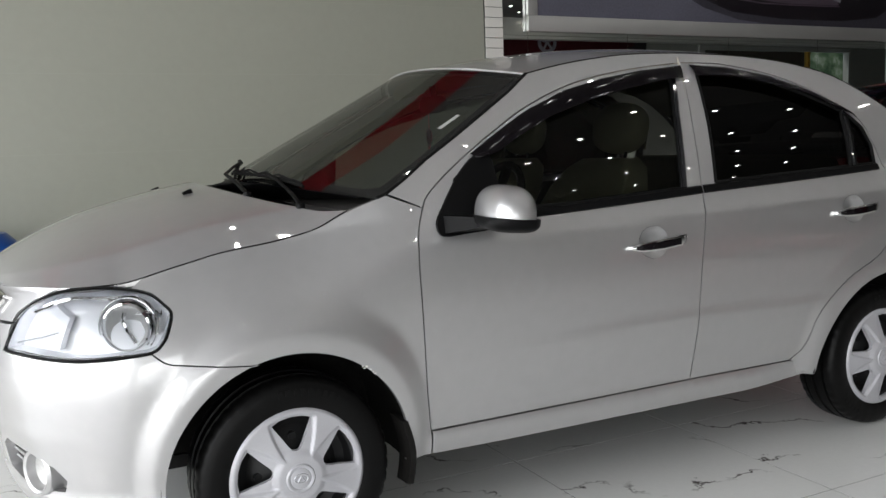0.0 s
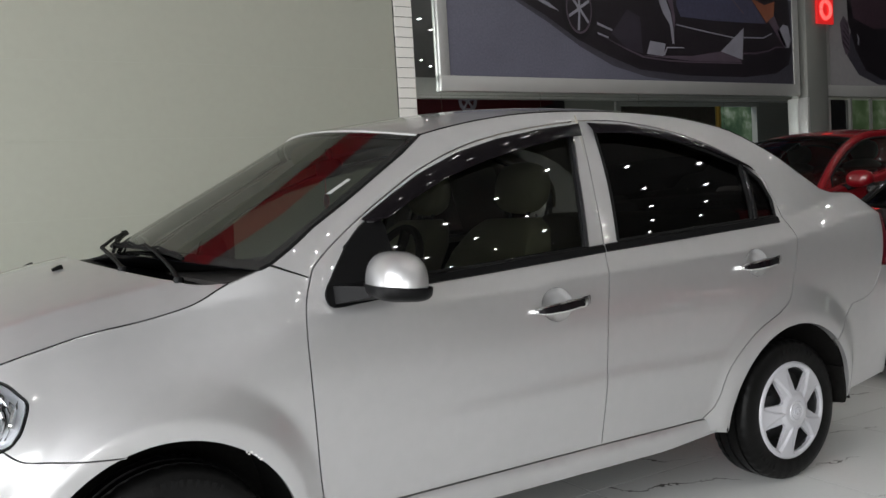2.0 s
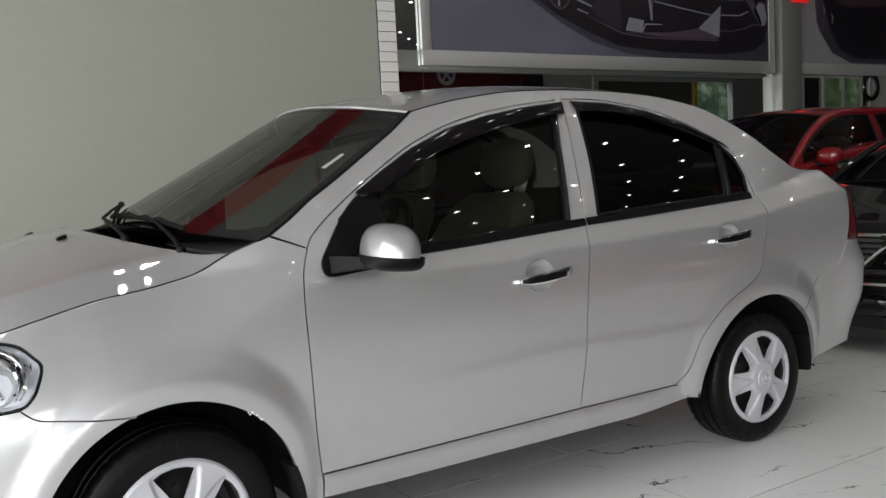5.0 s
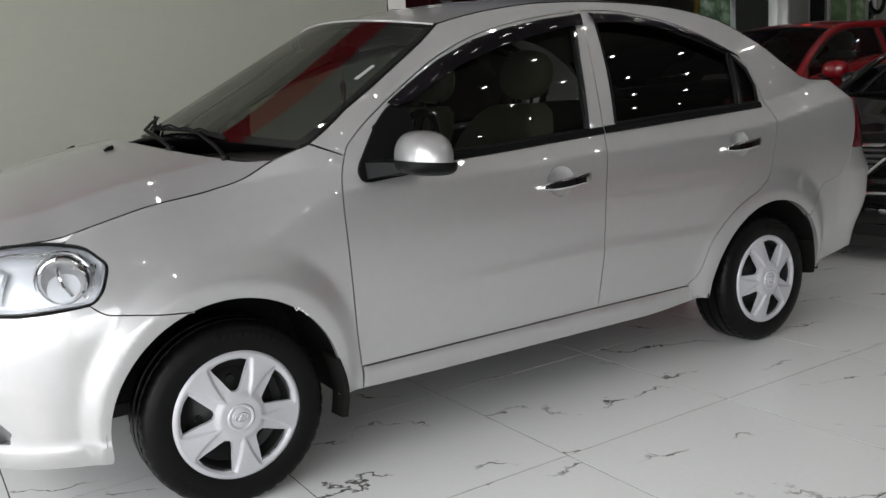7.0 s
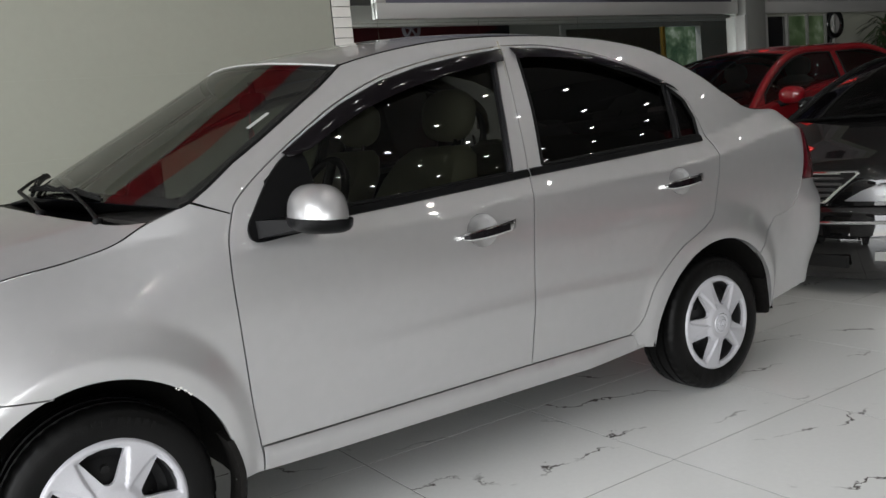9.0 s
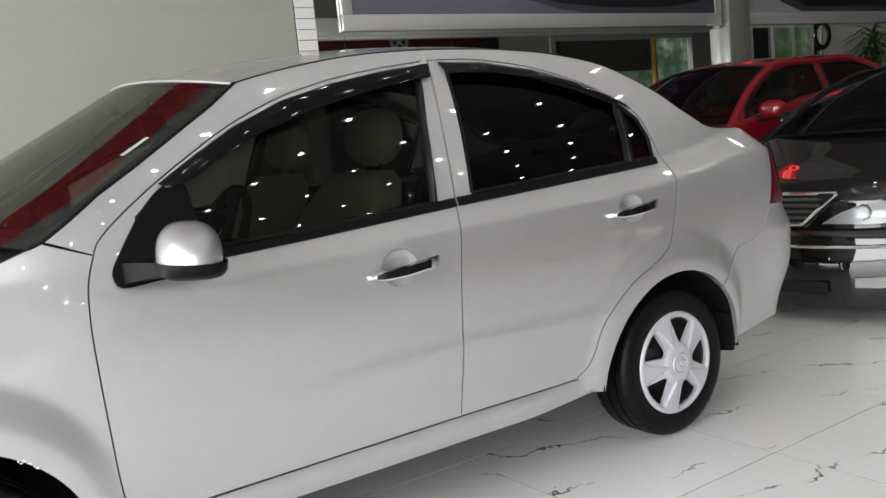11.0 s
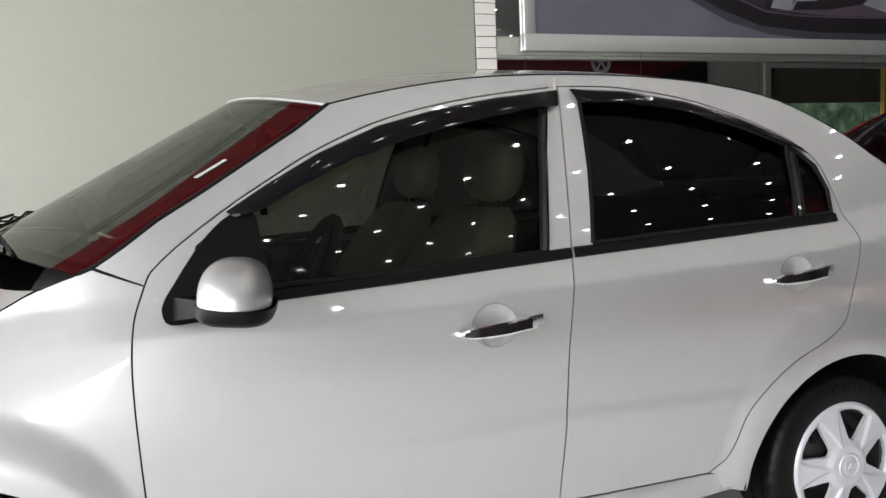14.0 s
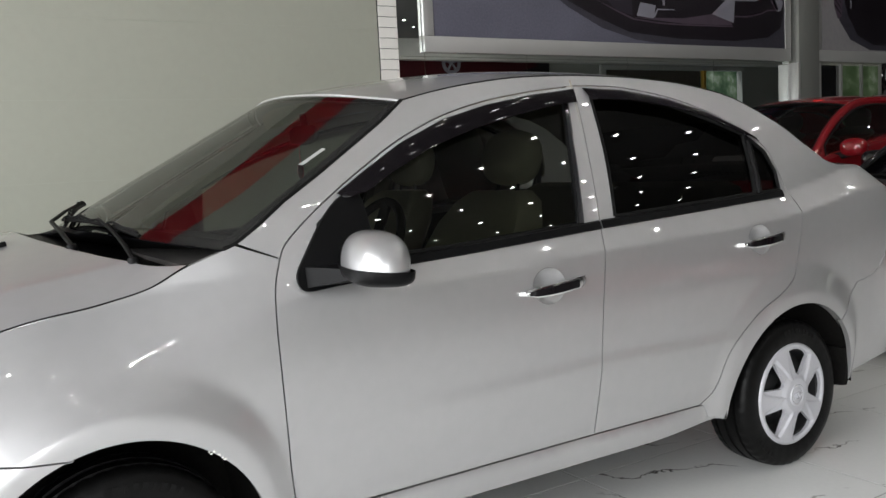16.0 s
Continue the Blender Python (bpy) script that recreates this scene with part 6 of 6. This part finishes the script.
# ---- other cars in the row ----
def other_car(label, paint, at, turn, length=4.7, half=0.88, roof=1.44, belt=0.94, nose=0.66, cab=(1.15, 1.95, 3.55, 4.35), grille_kind=True, mirror_x=0.62):
    """A parked car, its nose at the origin and its length along x. cab: windscreen foot, roof start, roof end, rear screen foot."""
    car = thing("parked_car", label, "car", "cars in the showroom", at=at, turn=turn)
    def nose_x(y):
        return 0.16 * (np.abs(y) / 0.67) ** 3.2

    ztop = curve((0, nose), (0.12, nose + 0.06), (0.5, nose + 0.14), (cab[0], belt), (cab[3], belt + 0.06), (length - 0.22, belt + 0.05), (length - 0.05, belt - 0.02))
    wid = curve((0, half * 0.25), (0.03, half * 0.48), (0.08, half * 0.62), (0.16, half * 0.76), (0.32, half * 0.89), (0.6, half * 0.98), (1.5, half), (length - 1.0, half), (length - 0.3, half * 0.93), (length, half * 0.72))

    def section(x):
        w, zt = float(wid(x)), float(ztop(x))
        left = [(w * 0.90, 0.20), (w * 0.97, 0.32), (w, 0.50), (w * 0.998, zt - 0.20), (w * 0.99, zt - 0.07), (w * 0.975, zt - 0.022), (w * 0.93, zt - 0.004), (w * 0.7, zt + 0.006), (w * 0.4, zt + 0.013), (0, zt + 0.016)]
        ring = [(x, -y, z) for y, z in left] + [(x, y, z) for y, z in left[::-1][1:]]
        return ring
    bm = bmesh.new()
    loft(bm, [section(x) for x in [0, 0.03, 0.08, 0.16, 0.28, 0.45, 0.7, 1.0] + list(np.linspace(1.2, length - 0.5, 14)) + [length - 0.3, length - 0.12, length]])
    wheels = ((0.92, 0.31), (length - 1.02, 0.31))
    part("body", bm, paint, car)
    part("underbody", boxed(0.25, -half * 0.86, 0.10, length - 0.3, half * 0.86, 0.215), DARK, car, smooth=False)
    # cabin: side frames with window openings, roof, screens and pillars
    zr = curve((cab[0], belt - 0.02), ((cab[0] + cab[1]) / 2, (belt + roof) / 2 + 0.015), (cab[1], roof - 0.055), ((cab[1] + cab[2]) / 2, roof), (cab[2], roof - 0.03), ((cab[2] + cab[3]) / 2, (belt + roof) / 2 + 0.08), (cab[3], belt + 0.03))
    wb = half * 0.90

    def share(x):
        return np.clip((zr(x) - belt) / (roof - belt), 0.0, 1)

    def top(x, v, off=0.0):
        x, v = np.asarray(x, float), np.asarray(v, float)
        k = share(x)
        bow = -0.16 * (1 - v * v) * (1 - step(cab[1] - 0.1, cab[1] + 0.5, x)) + 0.12 * (1 - v * v) * step(cab[2] - 0.5, cab[2] + 0.1, x)
        return np.stack([x + bow, (wb - 0.19 * k) * v, zr(x) - 0.055 * k * np.abs(v) ** 3 + 0.012 * (1 - v * v) + off], -1)

    def flank(x, z, off=0.0):
        x, z = np.asarray(x, float), np.asarray(z, float)
        k = share(x)
        t = np.clip((z - belt) / np.maximum(zr(x) - 0.055 * k - belt, 0.02), 0, 1)
        return np.stack([x, -(wb - 0.19 * k * (0.55 * t + 0.45 * t * t) + off), z], -1)

    def rail(x):
        return float(zr(x) - 0.055 * share(x))
    xm = (cab[1] + cab[2]) / 2 - 0.05
    xs = np.linspace(cab[0] + 0.06, cab[3] - 0.04, 36)
    frame_line = [(float(x), rail(x)) for x in xs] + [(cab[3], belt - 0.02), (cab[0], belt - 0.03)]
    fx = [x for x in np.linspace(cab[0] + 0.24, xm - 0.05, 14)]
    front = [(float(x), rail(x) - 0.045) for x in fx] + [(xm - 0.05, belt + 0.02), (cab[0] + 0.20, belt + 0.02)]
    bx = [x for x in np.linspace(xm + 0.06, cab[2] + 0.42, 14)]
    back = [(float(x), rail(x) - 0.045) for x in bx] + [(cab[2] + 0.46, belt + 0.05), (xm + 0.06, belt + 0.03)]
    for fl in (False, True):
        fr_part = sheet("side_frame", frame_line, flank, paint, car, holes=(front, back), gap=0.06, inset=0, depth=0.02, flip=fl)
        for line in (front, back):
            sheet("window_pane", line, flank, GLASS_PARKED, fr_part, gap=0.12, inset=-0.01, depth=0, lift=-0.008, flip=fl)
            pts = dense(line + line[:1], 0.05, False)
            part("window_seal", mirrored(tube(bmesh.new(), [tuple(p) for p in flank(pts[:, 0], pts[:, 1], 0.0)], 0.010, 6), fl), SEAL, fr_part)
        px = np.linspace(cab[0] - 0.01, cab[2] + 0.3, 40)
        edge = [tuple(p * (1, -1 if fl else 1, 1)) for p in top(px, np.full(40, -0.985), -0.012)]
        part("roof_rail", tube(bmesh.new(), edge, 0.036, 10), paint, car)
    part_line = [(cab[1] - 0.015, v) for v in np.linspace(-1, 1, 12)] + [(cab[2] + 0.02, v) for v in np.linspace(1, -1, 12)]
    sheet("roof", part_line, top, paint, car, gap=0.08, inset=0, depth=0.012)
    for x0, x1, nm in ((cab[0] + 0.02, cab[1] - 0.02, "windscreen"), (cab[2] + 0.025, cab[3] - 0.03, "rear_window")):
        line = [(x0, v) for v in np.linspace(-0.95, 0.95, 12)] + [(x1, v) for v in np.linspace(0.95, -0.95, 12)]
        w = sheet(nm, line, top, GLASS_PARKED, car, gap=0.08, inset=0, depth=0, lift=-0.004)
        pts = dense(line + line[:1], 0.06, False)
        part("screen_seal", tube(bmesh.new(), [tuple(p) for p in top(pts[:, 0], pts[:, 1], 0.0)], 0.011, 6), SEAL, w)

    def screen(u, v, off=0.0):
        return top(cab[0] + 0.05 + (cab[1] - cab[0] - 0.07) * np.asarray(u, float), v, off)
    # seats, dashboard and steering wheel
    for sgn in (-1, 1):
        bm = bmesh.new()
        blob(bm, (cab[1] + 0.42, sgn * 0.36, belt - 0.02), (0.10, 0.24, 0.30), 3.0, 18, 10, Matrix.Rotation(radians(14), 3, "Y"))
        st = part("front_seat", bm, SEAT_GREY, car)
        bm = bmesh.new()
        blob(bm, (cab[1] + 0.52, sgn * 0.36, belt + 0.35), (0.06, 0.13, 0.10), 2.6, 16, 10)
        part("headrest", bm, SEAT_GREY, st)
    part("rear_bench", boxed(cab[2] - 0.12, -0.60, belt - 0.25, cab[2] + 0.08, 0.60, belt + 0.22, 0.06), SEAT_GREY, car)
    bm = bmesh.new()
    loft(bm, [[(cab[0] + 0.10, y, belt - 0.05), (cab[0] + 0.16, y, belt + 0.035), (cab[0] + 0.45, y, belt + 0.05), (cab[0] + 0.58, y, belt - 0.05)] for y in (-0.66, 0.0, 0.66)])
    part("dashboard", bm, DASH, car)
    tilt = Matrix.Translation((cab[1] - 0.02, -0.36, belt + 0.03)) @ Matrix.Rotation(radians(-60), 4, "Y")
    part("steering_wheel", tube(bmesh.new(), [tilt @ Vector((0.18 * math.cos(a), 0.18 * math.sin(a), 0)) for a in np.linspace(0, 2 * math.pi, 26)], 0.014, 6), DASH, car)
    bm = bmesh.new()
    blob(bm, (cab[1] - 0.10, 0, roof - 0.13), (0.02, 0.12, 0.035), 3.0, 14, 8)
    part("rear_view_mirror", bm, DASH, car)
    if grille_kind:
        for v in (-0.70, -0.56):
            ring = [tuple(screen(np.array([0.86 + 0.028 * math.cos(a)]), np.array([v + 0.055 * math.sin(a)]), 0.018)[0]) for a in np.linspace(0, 2 * math.pi, 22)]
            part("screen_sticker", tube(bmesh.new(), ring, 0.006, 6), WHITE_STICKER, car, "small pale ring sticker")
    bm = bmesh.new()
    for v in (-0.3, 0.35):
        tube(bm, [tuple(screen(np.array([0.03]), np.array([v]), 0.03)[0]), tuple(screen(np.array([0.10]), np.array([v - 0.55]), 0.03)[0])], 0.008, 6)
    part("wiper", bm, BLACK_TRIM, car)
    # wheels
    for x, r in wheels:
        for sgn in (-1, 1):
            w = make_wheel(car, 90.0, False)
            w.matrix_basis = pose(x, sgn * (half - 0.10), 0.30, 0, 0, 0 if sgn < 0 else 180) @ Matrix.Scale(1.04, 4)
            bm = bmesh.new()
            lathe(bm, [(0.0, -0.095), (0.05, -0.095), (0.19, -0.08), (0.195, -0.07)], 30, "y")
            part("hub_cap", bm, CAP, w)
            bm = bmesh.new()
            lathe(bm, [(0.30, -0.004), (0.36, -0.004), (0.36, 0.02)], 30, "y", (x, sgn * (half + 0.0), 0.30))
            part("arch_trim", bm, DARK, car)
    # door mirrors
    for sgn in (-1, 1):
        bm = bmesh.new()
        blob(bm, (cab[0] + mirror_x, sgn * (half + 0.10), belt + 0.09), (0.075, 0.115, 0.075), 2.5)
        m = part("door_mirror", bm, paint, car)
        part("mirror_foot", tube(bmesh.new(), [(cab[0] + mirror_x + 0.02, sgn * (half + 0.06), belt + 0.04), (cab[0] + mirror_x - 0.02, sgn * (half - 0.10), belt + 0.01)], 0.03, 8, 0.6), BLACK_TRIM, m)
    if grille_kind:
        z0 = nose
        # grille with chrome frame and slats, on the nose
        fr = [(-0.44, z0 + 0.058), (0.44, z0 + 0.058), (0.25, z0 - 0.115), (-0.25, z0 - 0.115)]
        bm = bmesh.new()
        bm.faces.new([bm.verts.new((-0.02, y, z)) for y, z in fr])
        gr = part("radiator_grille", bm, DARK, car, "dark grille with chrome surround", smooth=False)
        pts = []
        for (y0, za), (y1, zb) in zip(fr, fr[1:] + fr[:1]):
            pts += [(-0.03 + nose_x(y0 + (y1 - y0) * t), y0 + (y1 - y0) * t, za + (zb - za) * t) for t in np.linspace(0, 0.94, 8)]
        part("grille_frame", tube(bmesh.new(), pts + pts[:1], 0.012, 8), CHROME, gr)
        for k in range(5):
            z = z0 + 0.025 - 0.034 * k
            hw = 0.42 - 0.19 * (z0 + 0.055 - z) / 0.173
            part("grille_slat", tube(bmesh.new(), [(-0.03 + nose_x(y), y, z) for y in np.linspace(-hw, hw, 9)], 0.010, 6, 1.5), GRILLE_GREY, gr)
        part("bumper_strip", tube(bmesh.new(), [(-0.062 + nose_x(y), y, z0 - 0.235) for y in np.linspace(-0.80, 0.80, 25)], 0.011, 8), CHROME, car, "chrome bumper strip")
        bm = bmesh.new()
        loft(bm, [[(-0.03 + nose_x(y), y, z0 - 0.575), (-0.065 + nose_x(y), y, z0 - 0.42), (-0.055 + nose_x(y), y, z0 - 0.20), (-0.03 + nose_x(y), y, z0 - 0.15), (0.04 + nose_x(y), y, z0 - 0.13), (0.25 + nose_x(y), y, z0 - 0.50)] for y in np.linspace(-0.84, 0.84, 25)])
        part("front_bumper", bm, paint, car)
        part("air_intake", boxed(-0.072, -0.40, z0 - 0.50, -0.04, 0.40, z0 - 0.43, 0.006), DARK, car, smooth=False)
        for sgn in (-1, 1):
            line = [(0.35, z0 - 0.112), (0.44, z0 - 0.055), (0.54, z0 - 0.01), (0.66, z0 + 0.02), (0.82, z0 + 0.035), (0.845, z0 - 0.03), (0.80, z0 - 0.105), (0.6, z0 - 0.118)]

            def face(y, z, off=0.0):
                return np.stack([0.0 + nose_x(y) + 0.35 * np.clip(z - z0 + 0.08, 0, 1) - off, -y, z], -1)
            h = sheet("headlight", line, face, PARKED_LAMP, car, gap=0.05, inset=0.0, depth=0.03, lift=0.02, flip=sgn > 0, label="clear headlight")
            sheet("headlight_lens", line, face, CLEAR, h, gap=0.06, inset=0.0, depth=0.0, lift=0.045, flip=sgn > 0)
            for y, r in ((0.55, 0.040), (0.70, 0.045)):
                bm = bmesh.new()
                c = face(np.array([y]), np.array([z0 - 0.055]), 0.03)[0]
                lathe(bm, [(0.0, 0.03), (r * 0.6, 0.015), (r, 0.0), (r * 1.12, 0.012)], 28, "x", (c[0], -y, z0 - 0.055))
                part("reflector", mirrored(bm, sgn > 0), CHROME, h)
            fogs = [(0.53, z0 - 0.455), (0.53, z0 - 0.405), (0.68, z0 - 0.40), (0.735, z0 - 0.41), (0.70, z0 - 0.448), (0.64, z0 - 0.46)]

            def fog_face(y, z, off=0.0):
                return np.stack([-0.063 + nose_x(y) - off, -y, z], -1)
            sheet("fog_lamp", fogs, fog_face, FOG_LENS, car, gap=0.04, inset=0, depth=0.02, lift=0.012, flip=sgn > 0, label="clear rectangular fog lamp")
    return car


PARKED_LAMP = material("parked_lamp_shell", (0.42, 0.42, 0.42), rough=0.3, metal=0.3, vary=0.15)
FOG_LENS = material("parked_fog_lens", (0.26, 0.26, 0.25), rough=0.3, metal=0.1, vary=0.25)
GRILLE_GREY = material("grille_slat_grey", (0.14, 0.14, 0.14), rough=0.35, metal=0.6, vary=0.15)
GLASS_PARKED = glass_material("parked_car_glass", (0.68, 0.71, 0.68), ior=1.7)
SEAT_GREY = material("grey_seat_cloth", (0.13, 0.125, 0.12), rough=0.85, vary=0.15, bump=0.2, bump_scale=200)
other_car("black saloon car with a chrome grille and bumper strip", BLACK_PAINT, (4.35, 0.10, 0), 0, nose=0.665, belt=1.0, roof=1.46)
other_car("bright red hatchback with dark windows", RED_PAINT, (4.95, 2.36, 0), 0, length=4.4, half=0.88, roof=1.655, belt=1.10, nose=0.86, cab=(1.05, 1.86, 3.3, 4.15), grille_kind=False, mirror_x=0.30)
other_car("red hatchback parked across the hall with its nose to the row", RED_PAINT, (7.9, -5.0, 0), -90, length=4.3, roof=1.52, grille_kind=False)
other_car("black saloon car farther along the row", BLACK_PAINT, (9.6, 2.3, 0), 0, roof=1.48)
other_car("dark red saloon car farther along the row", WINE_PAINT, (10.2, -0.2, 0), 0, roof=1.46)

# ---- floor tiles ----
PITCH, FX0, FY0 = 0.788, 1.760, -1.172
floor = tagged(part("floor", boxed(X_FRONT, Y_FAR, -0.05, X_END, Y_BACK, -0.0014), GROUT, smooth=False), "white polished marble-look tiles with dark broken veins", "floor", kind="structure")
half_tile = PITCH / 2 - 0.0022
tile_me = None
near, far_v, far_f = [], [], []
for i in range(-13, 45):
    for j in range(-13, 8):
        cx, cy = FX0 + (i + 0.5) * PITCH, FY0 + (j + 0.5) * PITCH
        x0, x1 = max(cx - half_tile, X_FRONT), min(cx + half_tile, X_END)
        y0, y1 = max(cy - half_tile, Y_FAR), min(cy + half_tile, Y_BACK)
        if x1 - x0 < 0.02 or y1 - y0 < 0.02:
            continue
        whole = x1 - x0 > PITCH - 0.01 and y1 - y0 > PITCH - 0.01
        if whole and -4.2 < cx < 8.5 and -4.4 < cy < Y_BACK:
            if tile_me is None:
                bm = bmesh.new()
                box(bm, -half_tile, -half_tile, -0.0013, half_tile, half_tile, 0.0)
                ob = part("tile", bm, TILE, floor, smooth=False)
                tile_me = ob.data
            else:
                ob = part("tile", tile_me, TILE, floor)
            ob.location = (cx, cy, 0)
        else:
            k = len(far_v)
            far_v += [(x0, y0, 0), (x1, y0, 0), (x1, y1, 0), (x0, y1, 0)]
            far_f.append((k, k + 1, k + 2, k + 3))
me = bpy.data.meshes.new("far_tiles")
me.from_pydata(far_v, [], far_f)
tagged(part("far_tiles", me, TILE, floor), kind="stuff")
